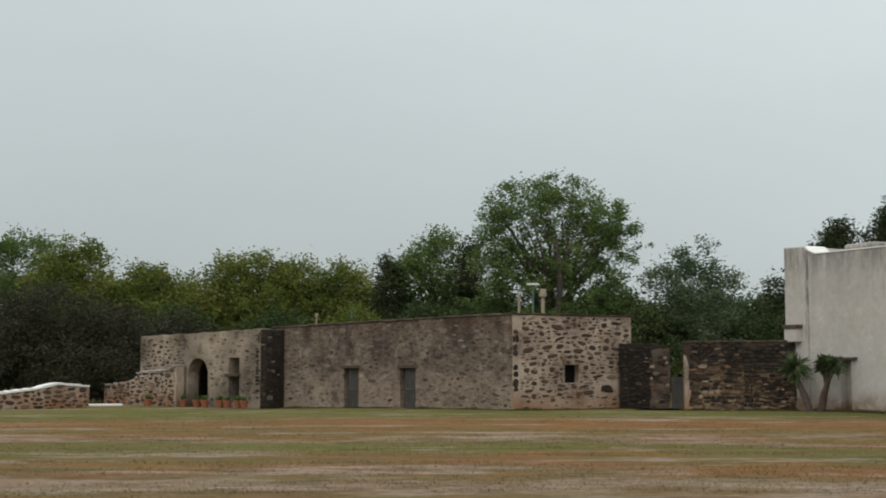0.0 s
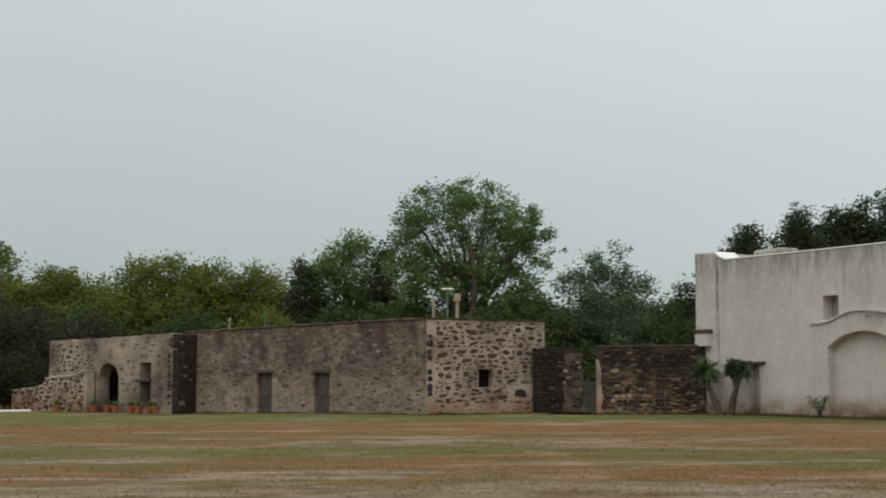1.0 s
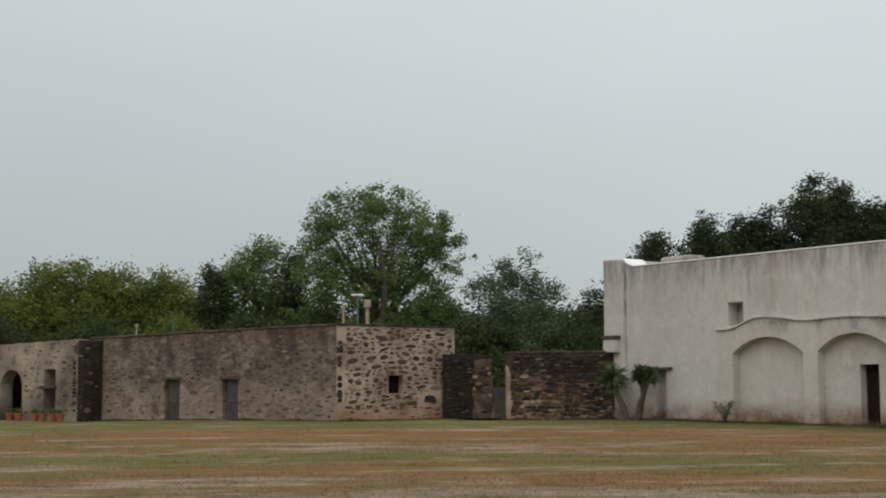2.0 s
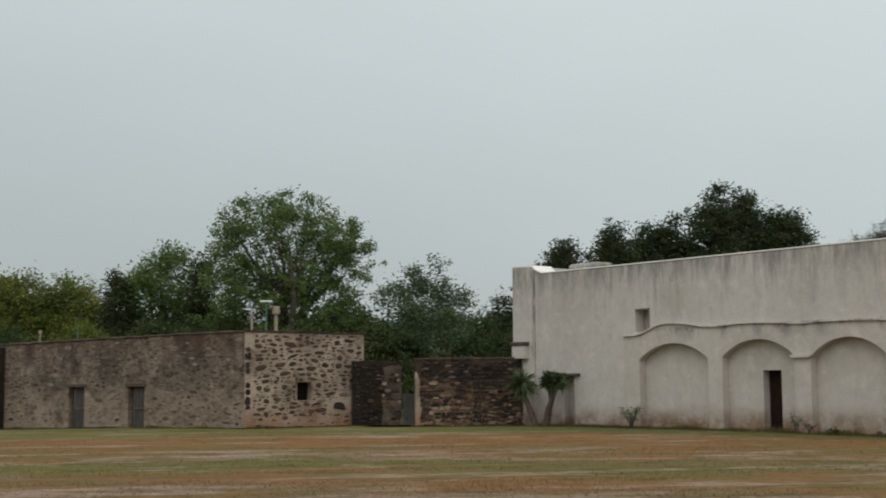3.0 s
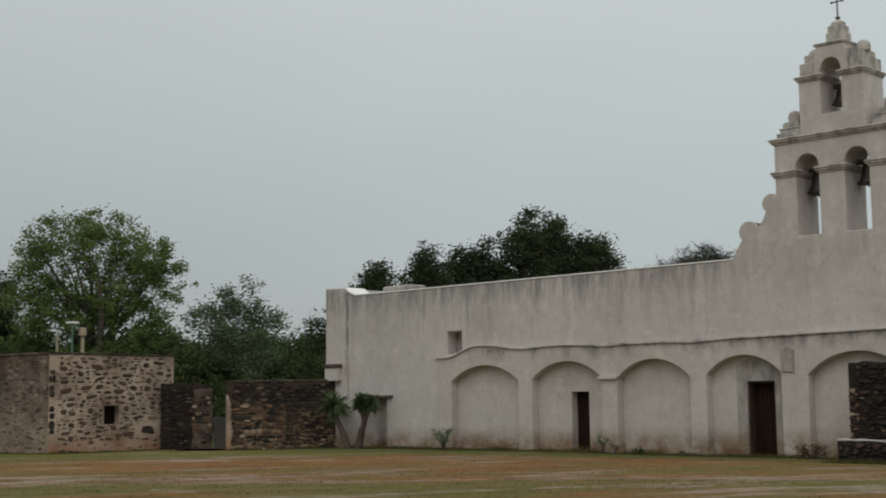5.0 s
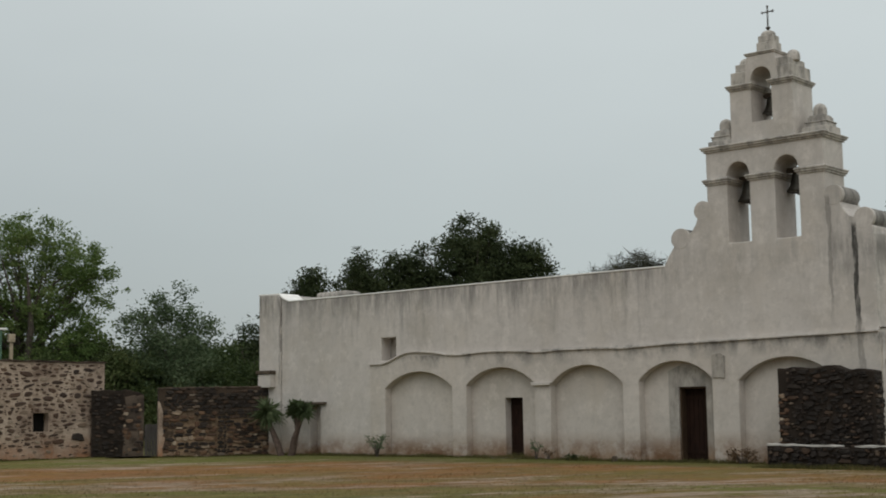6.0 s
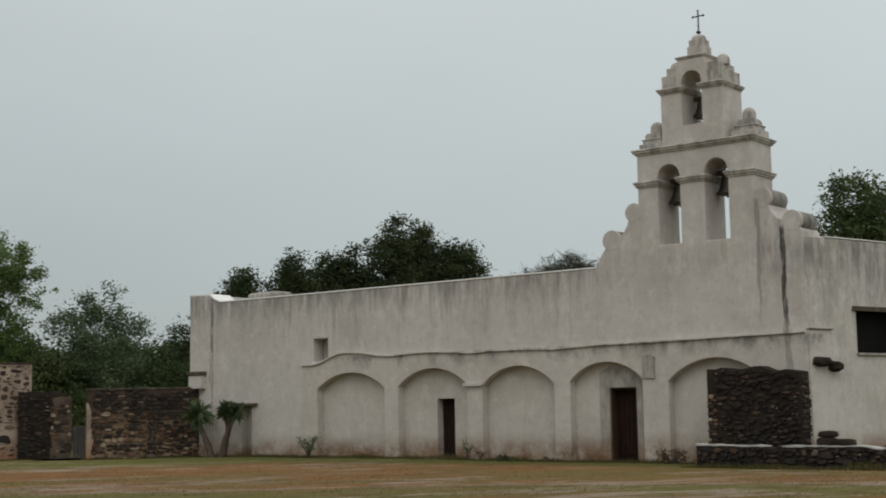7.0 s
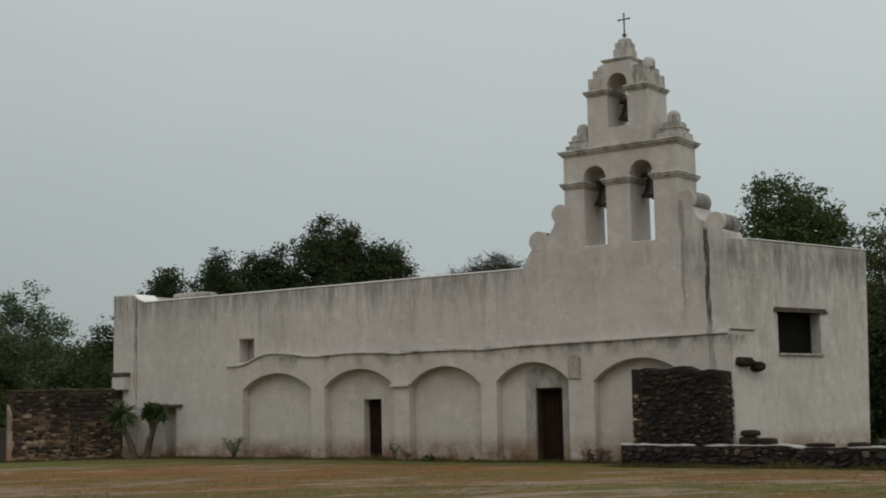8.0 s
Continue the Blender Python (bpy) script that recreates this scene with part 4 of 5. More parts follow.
# ---- low rubble walls of the ruin's yard ----
STUB = ANNEX @ pose(0, -0.7, 0)
stub = thing("broken_wall", STUB, "broken rubble wall stepping up, capped with pale mortar", "stone wall")
stub_top = [(-27.4, 0.92), (-26.4, 1.02), (-24.75, 1.22), (-24.4, 1.60), (-22.6, 1.72), (-21.6, 1.80), (-21.0, 2.02)]
pts = [(-27.4, -0.7), (-21.0, -0.7)] + ragged(-27.4, -21.0, stub_top, 0.3, 0.03, 11)
rough_wall("masonry", PALE_MORTAR, stub, I4, pts, 0.55)
for a, b in ((0, 2), (3, 7)):
    bm = bmesh.new()
    seg = stub_top[a:b]
    slab(bm, [ragged(seg[0][0], seg[-1][0], [(x, z - 0.03) for x, z in seg], 0.2, 0.035, 60 + a)[::-1] + ragged(seg[0][0], seg[-1][0], [(x, z + 0.05) for x, z in seg], 0.17, 0.045, 42 + a)], -0.06, 0.58)
    part("cap", bm, SLAB, stub, "pale mortar cap", 0.012)
FAR = pose(-17.97, 71.39, -0.15, 0, 0, 53)
farwall = thing("yard_wall", FAR, "low rubble yard wall with a white mortar cap", "stone wall")
far_top = [(-14.0, 0.40), (-6.5, 0.66), (-3.2, 0.98), (-1.9, 1.22), (-1.2, 1.16), (0.0, 1.08)]
pts = [(-14.0, -0.6), (0.0, -0.6)] + ragged(-14.0, 0.0, far_top, 0.3, 0.02, 12)
rough_wall("masonry", PALE_MORTAR, farwall, I4, pts, 0.5)
bm = bmesh.new()
slab(bm, [[(x, z - 0.05) for x, z in far_top] + ragged(-14.0, 0.0, [(x, z + 0.055) for x, z in far_top], 0.22, 0.035, 41)], -0.05, 0.55)
part("cap", bm, CAP, farwall, "white mortar cap", 0.025)
sill = thing("gap_sill", pose(-18.2, 74.2, -0.12, 0, 0, 20), "low pale stone sill across a wall gap", "sill")
part("slab", box(bmesh.new(), -0.9, 1.3, 0, 0.5, -0.3, 0.09), CAP, sill, "", 0.04)

# ---- the yard wall between the range and the chapel, with a gate ----
DARKW = pose(7.95, 63.35, 0, 0, 0, -7)
darkwall = thing("gate_side_wall", DARKW, "short blackened rubble wall beside a gate", "stone wall")
pts = [(0.0, -0.6), (2.25, -0.6)] + ragged(0.0, 2.25, [(0.0, 2.92), (1.4, 2.94), (1.9, 2.84), (2.25, 2.76)], 0.25, 0.05, 14)
rough_wall("masonry", BLACK_MORTAR, darkwall, I4, pts, 0.55)
bm = bmesh.new()
slab(bm, [[(1.3, -0.5)] + [(2.262, -0.5)] + ragged(1.42, 2.262, [(1.4, 2.62), (2.262, 2.7)], 0.14, 0.06, 97) + [(1.5, 2.2), (1.36, 1.9), (1.46, 1.5), (1.3, 1.2), (1.4, 0.7)]], -0.014, 0.1)
part("plaster_patch", bm, LICHEN_MORTAR, darkwall, "patch of grey plaster left on the rubble", 0.006)
GATEW = pose(10.39, 60.36, 0, 0, 0, -2)
gatewall = thing("yard_wall", GATEW, "dark lichened rubble wall abutting the chapel corner", "stone wall")
pts = [(0.0, -0.6), (4.85, -0.6)] + ragged(0.0, 4.85, [(0.0, 2.93), (4.85, 2.97)], 0.3, 0.02, 15)
rough_wall("masonry", DARK_MORTAR, gatewall, I4, pts, 0.5)
bm = bmesh.new()
slab(bm, [ragged(-0.03, 4.85, [(0, 2.93), (4.85, 2.95)], 0.16, 0.02, 90)[::-1] + ragged(-0.03, 4.85, [(0, 2.975), (4.85, 2.995)], 0.13, 0.022, 91)], -0.03, 0.53)
part("cap", bm, LICHEN_MORTAR, gatewall, "grey mortar cap", 0.008)
bm = bmesh.new()
slab(bm, [[(-0.02, -0.6), (0.24, -0.6), (0.16, 0.3), (0.26, 0.8), (0.14, 1.4), (0.2, 1.8), (0.06, 2.3), (-0.02, 2.4)]], -0.03, 0.3)
part("jamb", bm, PALE_MORTAR, gatewall, "pale plastered jamb", 0.02)
gate = thing("gate", pose(10.22, 63.0, 0, 0, 0, -2), "grey weathered board gate, shut", "gate")
for i in range(5):
    part("board", box(bmesh.new(), i * 0.15 + 0.008, i * 0.15 + 0.142, 0, 0.03, -0.02, 1.40 + 0.02 * (i % 2)), GREYWOOD, gate, "", 0.006)
for z in (0.25, 1.1):
    part("rail", box(bmesh.new(), 0, 0.75, 0.03, 0.07, z, z + 0.1), GREYWOOD, gate)
part("post", box(bmesh.new(), 0.76, 0.88, -0.02, 0.1, -0.3, 1.5), BEAM, gate, "", 0.01)
path = thing("gate_path", pose(10.7, 61.2, 0.03, 0, 0, 0), "pale trodden earth before the gate", "path")
rut = bmesh.new()
rim = [Vector((-0.95 + 1.7 * math.cos(q) * (1 + 0.2 * noise.noise(Vector((math.cos(q), math.sin(q), 2)) * 1.7)), -0.1 + 0.85 * math.sin(q) * (1 + 0.25 * noise.noise(Vector((math.cos(q), math.sin(q), 7)) * 1.7)), 0.012)) for q in (2 * math.pi * i / 40 for i in range(40))]
rut.faces.new([rut.verts.new(p) for p in rim])
bmesh.ops.solidify(rut, geom=rut.faces[:], thickness=0.12)
part("earth", rut, TRODDEN, path, "", 0.01)

# ---- the black ruin stub and the low wall before the chapel's gable end ----
BLACK = CHAPEL @ pose(0, -1.5, 0)
blackwall = thing("ruined_wall", BLACK, "tall stub of blackened rubble wall", "stone wall")
pts = [(12.05, -0.8), (15.2, -0.8)] + ragged(12.05, 15.22, [(12.05, 2.93), (13.9, 2.95), (14.05, 2.84), (15.22, 2.76)], 0.25, 0.05, 17)
rough_wall("masonry", BLACK_MORTAR, blackwall, I4, pts, 0.62)
LOW = CHAPEL @ pose(0, -3.0, 0)
lowwall = thing("low_wall", LOW, "knee-high dark rubble wall with pale mortar top", "stone wall")
low_top = [(12.4, 0.60), (14.6, 0.55), (15.0, 0.42), (15.2, 0.55), (17.5, 0.56), (18.2, 0.46), (19.5, 0.48), (24.0, 0.5)]
pts = [(12.4, -0.9), (24.0, -0.9)] + ragged(12.4, 24.0, low_top, 0.3, 0.02, 18)
rough_wall("masonry", BLACK_MORTAR, lowwall, I4, pts, 0.6)
for a, b in ((0, 2), (3, 6), (6, 8)):
    seg = low_top[a:b]
    bm = bmesh.new()
    slab(bm, [ragged(seg[0][0], seg[-1][0], [(x, z - 0.02) for x, z in seg], 0.2, 0.015, 98 + a)[::-1] + ragged(seg[0][0], seg[-1][0], [(x, z + 0.02) for x, z in seg], 0.17, 0.016, 108 + a)], -0.02, 0.62)
    part("cap", bm, SLAB, lowwall, "pale mortar top", 0.006)
rnd = random.Random(4)
for x, w, z, h in ((16.45, 0.6, 0.57, 0.26), (17.0, 0.7, 0.56, 0.22), (16.5, 0.58, 0.81, 0.2), (18.6, 0.9, 0.5, 0.12), (19.7, 0.7, 0.5, 0.14)):
    bm = bmesh.new()
    bmesh.ops.create_icosphere(bm, subdivisions=2, radius=0.5)
    for v in bm.verts:
        v.co = Vector((math.copysign(abs(v.co.x * 2) ** 0.6, v.co.x) * w / 2, math.copysign(abs(v.co.y * 2) ** 0.6, v.co.y) * 0.2, math.copysign(abs(v.co.z * 2) ** 0.6, v.co.z) * h / 2)) * (1 + 0.12 * noise.noise(v.co * 5 + Vector((x, 0, 0))))
    ob = new("loose_stone", mesh_of("loose_stone", bm, BLACK_MORTAR))
    ob.matrix_world = LOW @ pose(x, 0.3, z + h / 2 - 0.015, 0, 0, rnd.uniform(-20, 20))
    tagged(ob, "loose black stone lying on the low wall", "stone", "loose stones on the low wall")


# ---- pots, posts and lamp ----
def flower_pot():
    pot = thing("flower_pot", I4, "terracotta flower pot with a small green plant", "flower pot", "pots along the annex wall")
    part("pot", lathe(bmesh.new(), [(0.19, 0), (0.27, 0.38), (0.31, 0.39), (0.31, 0.47), (0.26, 0.47), (0.25, 0.42)], n=14), TERRACOTTA, pot)
    bm = bmesh.new()
    r = random.Random(3)
    for i in range(70):
        a, l = r.uniform(0, 6.28), r.uniform(0.15, 0.45)
        p = Vector((0.15 * r.uniform(-1, 1), 0.15 * r.uniform(-1, 1), 0.42))
        tip = p + Vector((math.cos(a) * 0.6, math.sin(a) * 0.6, 1)) * l
        s = Vector((-math.sin(a), math.cos(a), 0)) * 0.03
        bm.faces.new([bm.verts.new(q) for q in (p, (p + tip) / 2 + s, tip, (p + tip) / 2 - s)])
    part("plant", bm, LEAF_GREEN, pot)
    return pot


first = flower_pot()
first.matrix_world = ANNEX @ pose(-20.55, -0.55, -0.14) @ Matrix.Scale(0.78, 4)
for i, (x, k) in enumerate(((-19.5, 0.9), (-18.7, 1.05), (-17.6, 1.15), (-16.9, 0.95), (-16.2, 1.1), (-15.6, 0.85), (-22.6, 0.95))):
    copy_thing(first, ANNEX @ pose(x, -0.5 - 0.12 * (i % 2) - (0.75 if x < -21 else 0), -0.14, 0, 0, 50 * i))
    bpy.context.view_layer.update()


def post(x, y, z, w, head, material, label):
    p = thing("post", pose(x, y, 0, 0, 0, 15), label, "post")
    part("shaft", box(bmesh.new(), -w / 2, w / 2, -w / 2, w / 2, -0.3, z), material, p, "", 0.01)
    if head:
        part("head", box(bmesh.new(), -head / 2, head / 2, -head / 2, head / 2, z - head * 1.3, z + 0.02), PALEWOOD, p, "", 0.02)


PALEWOOD = timber("pale_post_wood", (0.33, 0.27, 0.19), (0.46, 0.39, 0.28), (4, 4, 1))
GREENPAINT = plain("green_painted_steel", (0.10, 0.19, 0.13), 0.5, 0.3, 0.2)
post(-6.51, 72, 4.63, 0.07, 0.13, PALEWOOD, "pale wooden post with a small head")
post(-4.71, 72, 4.83, 0.06, 0, GREENPAINT, "thin green steel post")
post(3.9, 72, 5.53, 0.09, 0.16, PALEWOOD, "pale wooden post with a small head")
post(5.13, 72, 5.88, 0.15, 0.3, PALEWOOD, "stout pale wooden post with a box head")
lamp = thing("yard_lamp", pose(4.63, 72, 0), "green pole lamp with a flat white head", "lamp post")
part("pole", lathe(bmesh.new(), [(0.06, -0.3), (0.05, 6.1)], n=8), GREENPAINT, lamp)
part("lamp_head", box(bmesh.new(), -0.32, 0.28, -0.15, 0.15, 6.1, 6.19), CAP, lamp, "flat white lamp head", 0.03)


# ---- trees ----
def leaf_mesh(name, centres, radii, per, size, seed, material, squash=0.75, slim=0.45):
    """Clumps of small pointed leaves round the given centres, as one mesh."""
    rng = np.random.default_rng(seed)
    radii = np.asarray(radii)
    counts = np.maximum(4, per * (radii / radii.mean()) ** 1.8).astype(int)
    c = np.repeat(np.asarray(centres), counts, axis=0)
    r = np.repeat(radii, counts)[:, None]
    n = len(c)
    d = rng.normal(size=(n, 3))
    p = c + d * r * 0.52 * np.array([1, 1, squash])
    d /= np.linalg.norm(d, axis=1)[:, None]
    a = rng.normal(size=(n, 3)) + d * 0.7
    a /= np.linalg.norm(a, axis=1)[:, None]
    b = np.cross(a, rng.normal(size=(n, 3)))
    b /= np.linalg.norm(b, axis=1)[:, None]
    s = size * rng.uniform(0.6, 1.4, (n, 1))
    q = np.stack([p - a * s, p + b * s * slim, p + a * s, p - b * s * slim], axis=1).reshape(-1, 3)
    me = bpy.data.meshes.new(name)
    me.vertices.add(4 * n)
    me.vertices.foreach_set("co", q.astype(np.float32).ravel())
    me.loops.add(4 * n)
    me.loops.foreach_set("vertex_index", np.arange(4 * n, dtype=np.int32))
    me.polygons.add(n)
    me.polygons.foreach_set("loop_start", np.arange(0, 4 * n, 4, dtype=np.int32))
    me.update(calc_edges=True)
    me.materials.append(material)
    return me


def tree(name, x, y, height, lobes, material, seed, label, leaf=0.16, per=60, clumps=90, trunk_r=0.22, low=0.25, clump_r=0.75, stems=1, limbs=12, slim=0.45):
    """A tree: leaning trunk, limbs to the crown's lobes, and leaf clumps through the lobes' shells.
    lobes: (dx, dy, z, rx, rz) in metres."""
    rnd = random.Random(seed)
    m = thing(name, pose(x, y, ground_z(x, y)), label, "tree")
    vol = [l[3] * l[3] * l[4] for l in lobes]
    pts, rad = [], []
    for l, v in zip(lobes, vol):
        for _ in range(max(6, int(2.3 * clumps * v ** 0.8 / sum(u ** 0.8 for u in vol)))):
            while True:
                d = Vector((rnd.gauss(0, 1), rnd.gauss(0, 1), rnd.gauss(0, 1))).normalized()
                if d.z > -0.75:
                    break
            spray = rnd.random() < 0.2  # loose twigs that stand out of the crown
            k = rnd.uniform(1.0, 1.18) if spray else rnd.uniform(0.12, 1.0) ** 0.5 * rnd.uniform(0.93, 1.1)
            pts.append(Vector((l[0] + d.x * l[3] * k, l[1] + d.y * l[3] * k, l[2] + d.z * l[4] * k)))
            rad.append(clump_r * (rnd.uniform(0.3, 0.6) if spray else rnd.uniform(0.6, 1.3)))
    bm = bmesh.new()
    for s in range(stems):
        a = 6.28 * s / stems + rnd.random()
        lean = Vector((math.cos(a), math.sin(a), 0)) * (0.05 + 0.10 * (stems > 1)) * height
        top = Vector((0, 0, height * 0.72)) + lean
        line = [Vector((0, 0, -0.3)) + lean * 0.05, Vector((0, 0, height * low)) + lean * 0.3, Vector((rnd.uniform(-0.3, 0.3), rnd.uniform(-0.3, 0.3), height * 0.5)) + lean * 0.7, top]
        tube(bm, line, [trunk_r * 1.15, trunk_r * 0.85, trunk_r * 0.5, trunk_r * 0.12], 8)
    trunk = part("trunk", bm, BARK, m)
    picked = rnd.sample(range(len(pts)), min(limbs * 3, len(pts)))
    for i, k in enumerate(picked):
        p = pts[k]
        z0 = max(height * low * 0.8, min(p.z - 0.8, height * rnd.uniform(low, 0.62)))
        start = Vector((0, 0, z0))
        bend = start.lerp(p, 0.5) + Vector((rnd.uniform(-0.3, 0.3), rnd.uniform(-0.3, 0.3), 0.35))
        r = trunk_r * (0.42 if i < limbs else 0.2)
        bm = bmesh.new()
        tube(bm, [start, bend, p], [r, r * 0.6, r * 0.15], 5)
        if i < limbs:
            part("limb", bm, BARK, trunk)
        else:
            part("branch", bm, BARK, trunk)
    crown = new("crown", leaf_mesh("crown", [tuple(p) for p in pts], rad, int(per * 1.15), leaf * (0.68 if slim > 0.2 else 1.0), seed, material, slim=slim))
    crown.parent = m
    return m


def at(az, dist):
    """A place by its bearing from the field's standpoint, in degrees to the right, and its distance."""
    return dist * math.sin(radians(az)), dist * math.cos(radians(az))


# big elm-like tree behind the range
tree("tree", 6.7, 85, 13.9, [(-1.6, 0, 11.4, 2.5, 2.3), (0.3, 0.2, 12.2, 1.6, 1.5), (-3.5, 0.3, 9.3, 1.9, 1.9), (1.4, 0, 9.0, 2.2, 2.2), (2.7, -0.3, 11.0, 1.9, 2.0), (4.1, 0.2, 9.2, 1.6, 1.8), (-1.2, 0, 7.4, 2.8, 2.2), (2.9, 0, 6.8, 2.3, 1.8), (-3.8, 0, 6.3, 1.8, 1.9), (0, 0, 4.6, 3.6, 1.8)], LEAF_GREEN, 21, "tall spreading green tree with open limbs", 0.135, 60, 330, 0.36, 0.2, 0.5, 3, 22)
# airy grey-green tree
tree("tree", 15.1, 85, 9.6, [(0.3, 0, 8.2, 1.4, 1.5), (-1.7, 0, 7.0, 1.3, 1.3), (1.8, 0, 6.6, 1.4, 1.3), (0, 0, 5.4, 2.6, 1.6), (0, 0, 3.4, 2.8, 1.4)], LEAF_GREY, 22, "airy grey-green tree behind the yard wall", 0.14, 60, 125, 0.16, 0.3, 0.6, 1, 10)
# trees left of it, along the skyline
tree("tree", -0.4, 92, 10.7, [(0, 0, 9.1, 1.9, 1.9), (-1.4, 0, 7.2, 1.9, 1.9), (1.4, 0, 6.4, 1.9, 1.9), (0, 0, 4, 2.8, 2)], LEAF_GREEN, 23, "rounded dense green tree behind the ruin", 0.17, 60, 120)
tree("tree", 1.6, 90, 10.7, [(0, 0, 9.4, 0.5, 1.2), (0, 0, 7.6, 0.8, 1.4), (0, 0, 5.4, 1.1, 1.8)], LEAF_DARK, 24, "slim dark conifer among broad-leaved trees", 0.14, 60, 50, 0.12, 0.2, 0.5, 1, 6)
tree("tree", -3.4, 90, 9.6, [(0, 0, 8.3, 0.7, 1.2), (0, 0, 6.5, 1.1, 1.6), (0, 0, 4.2, 1.4, 2.0)], LEAF_DARK, 25, "dark juniper with a ragged top", 0.14, 70, 70, 0.14, 0.2, 0.5, 1, 7)
tree("tree", -7.0, 95, 9.0, [(0.2, 0, 7.9, 1.6, 1.5), (-1.6, 0, 6.6, 1.7, 1.6), (1.6, 0, 6.0, 1.7, 1.7), (0, 0, 4.4, 3.0, 2.2)], LEAF_YELLOW, 26, "yellow-green autumn tree behind the ruin", 0.16, 65, 150)
tree("tree", -12.6, 95, 10.0, [(0.3, 0, 8.1, 2.1, 1.8), (-2.5, 0, 7.8, 1.9, 1.9), (2.6, 0, 7.6, 1.9, 1.8), (0, 0, 5.6, 4.0, 2.4), (-2.5, 0, 4.2, 2.4, 2.2), (2.8, 0, 4.6, 2.4, 2.2)], LEAF_YELLOW, 27, "broad yellow-green tree behind the ruin", 0.17, 65, 230)
tree("tree", -19.4, 93, 8.7, [(0, 0, 7.5, 1.8, 1.6), (-1.9, 0, 6.6, 1.6, 1.6), (1.9, 0, 6.0, 1.8, 1.6), (0, 0, 4.6, 3.8, 2.4), (2.6, 0, 5.4, 2.0, 1.8)], LEAF_YELLOW, 28, "green tree with leaves turning yellow", 0.17, 65, 190)
tree("tree", -24.0, 92, 10.2, [(0, 0, 8.8, 2.0, 1.7), (-1.8, 0, 7.3, 1.9, 1.7), (1.6, 0, 6.6, 1.9, 1.8), (0, 0, 5.2, 3.6, 2.4), (3.0, 0, 6.2, 1.8, 1.8)], LEAF_YELLOW, 29, "green tree with leaves turning yellow", 0.17, 65, 190)
tree("tree", -28.6, 95, 11.7, [(0.3, 0, 10.1, 1.8, 1.3), (-2.0, 0, 9.0, 1.8, 1.6), (1.9, 0, 8.6, 1.6, 1.5), (0, 0, 6.6, 3.0, 2.0), (0, 0, 4, 3.2, 2)], LEAF_GREEN, 30, "tall green tree with a loose top", 0.17, 55, 140)
tree("thicket", -21.8, 80, 6.9, [(0, 0, 4.9, 2.6, 1.9), (-2.6, 0, 3.8, 2.4, 2.2), (2.4, 0, 3.7, 2.0, 2.2), (0, 0, 2.0, 3.8, 1.8)], LEAF_BROWN, 31, "dense dark brown thicket beyond the yard wall", 0.12, 110, 130, 0.16, 0.15, 0.75, 3, 10)
tree("thicket", -16.5, 83, 5.6, [(0, 0, 3.6, 2.2, 1.8), (-2.0, 0, 2.4, 2.2, 2.0), (2.0, 0, 2.4, 2.2, 2.0), (0, 0, 1.2, 3.4, 1.4)], LEAF_BROWN, 33, "dense dark brown thicket behind the wall gap", 0.12, 110, 110, 0.14, 0.15, 0.75, 3, 8)
tree("thicket", -18.6, 78.5, 3.0, [(0, 0, 1.9, 1.6, 1.0), (-1.2, 0, 1.0, 1.6, 0.9), (1.4, 0, 1.0, 1.6, 0.9)], LEAF_BROWN, 34, "low dark thicket behind the wall gap", 0.10, 110, 80, 0.08, 0.15, 0.6, 3, 6)
tree("thicket", -27.0, 79, 6.2, [(0, 0, 4.2, 2.6, 1.9), (-2.0, 0, 3.2, 2.4, 2.2), (2.4, 0, 3.0, 2.4, 2.2), (0, 0, 1.8, 3.8, 1.8)], LEAF_BROWN, 32, "dense dark brown thicket beyond the yard wall", 0.12, 110, 120, 0.16, 0.15, 0.75, 3, 10)
for i, (x, y, h, mat) in enumerate(((-16.5, 88, 6.4, LEAF_SHADE), (-10.0, 88, 6.2, LEAF_SHADE), (-5.6, 87, 6.0, LEAF_YELLOW), (-1.2, 86, 6.2, LEAF_SHADE), (10.8, 90, 7.8, LEAF_OLIVE), (12.4, 84, 6.2, LEAF_OLIVE), (5.2, 87, 5.6, LEAF_DARK), (7.4, 82, 5.4, LEAF_SHADE), (0.8, 84, 5.6, LEAF_SHADE), (17.8, 90, 6.6, LEAF_SHADE), (20.9, 95, 7.2, LEAF_SHADE), (24.0, 100, 9.4, LEAF_DARK), (8.6, 88, 6.0, LEAF_DARK), (3.0, 88, 6.4, LEAF_DARK))):
    tree("bush_tree", x, y, h, [(0, 0, h * 0.76, 1.5, h * 0.2), (-1.4, 0, h * 0.58, 1.6, h * 0.22), (1.5, 0, h * 0.55, 1.6, h * 0.22), (0, 0, h * 0.32, 2.6, h * 0.26)], mat, 40 + i, "bushy understorey tree behind the stone building", 0.16, 60, 95, 0.12, 0.2, 0.7, 2, 7)
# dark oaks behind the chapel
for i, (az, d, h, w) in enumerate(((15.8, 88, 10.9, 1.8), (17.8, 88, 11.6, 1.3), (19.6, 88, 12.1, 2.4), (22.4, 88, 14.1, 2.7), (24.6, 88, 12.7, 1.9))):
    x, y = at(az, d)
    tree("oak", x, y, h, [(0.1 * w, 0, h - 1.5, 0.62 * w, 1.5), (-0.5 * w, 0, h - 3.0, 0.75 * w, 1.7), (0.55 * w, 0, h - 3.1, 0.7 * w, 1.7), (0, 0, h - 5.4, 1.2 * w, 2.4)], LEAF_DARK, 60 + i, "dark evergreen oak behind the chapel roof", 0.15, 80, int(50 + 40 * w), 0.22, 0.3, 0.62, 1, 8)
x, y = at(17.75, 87)
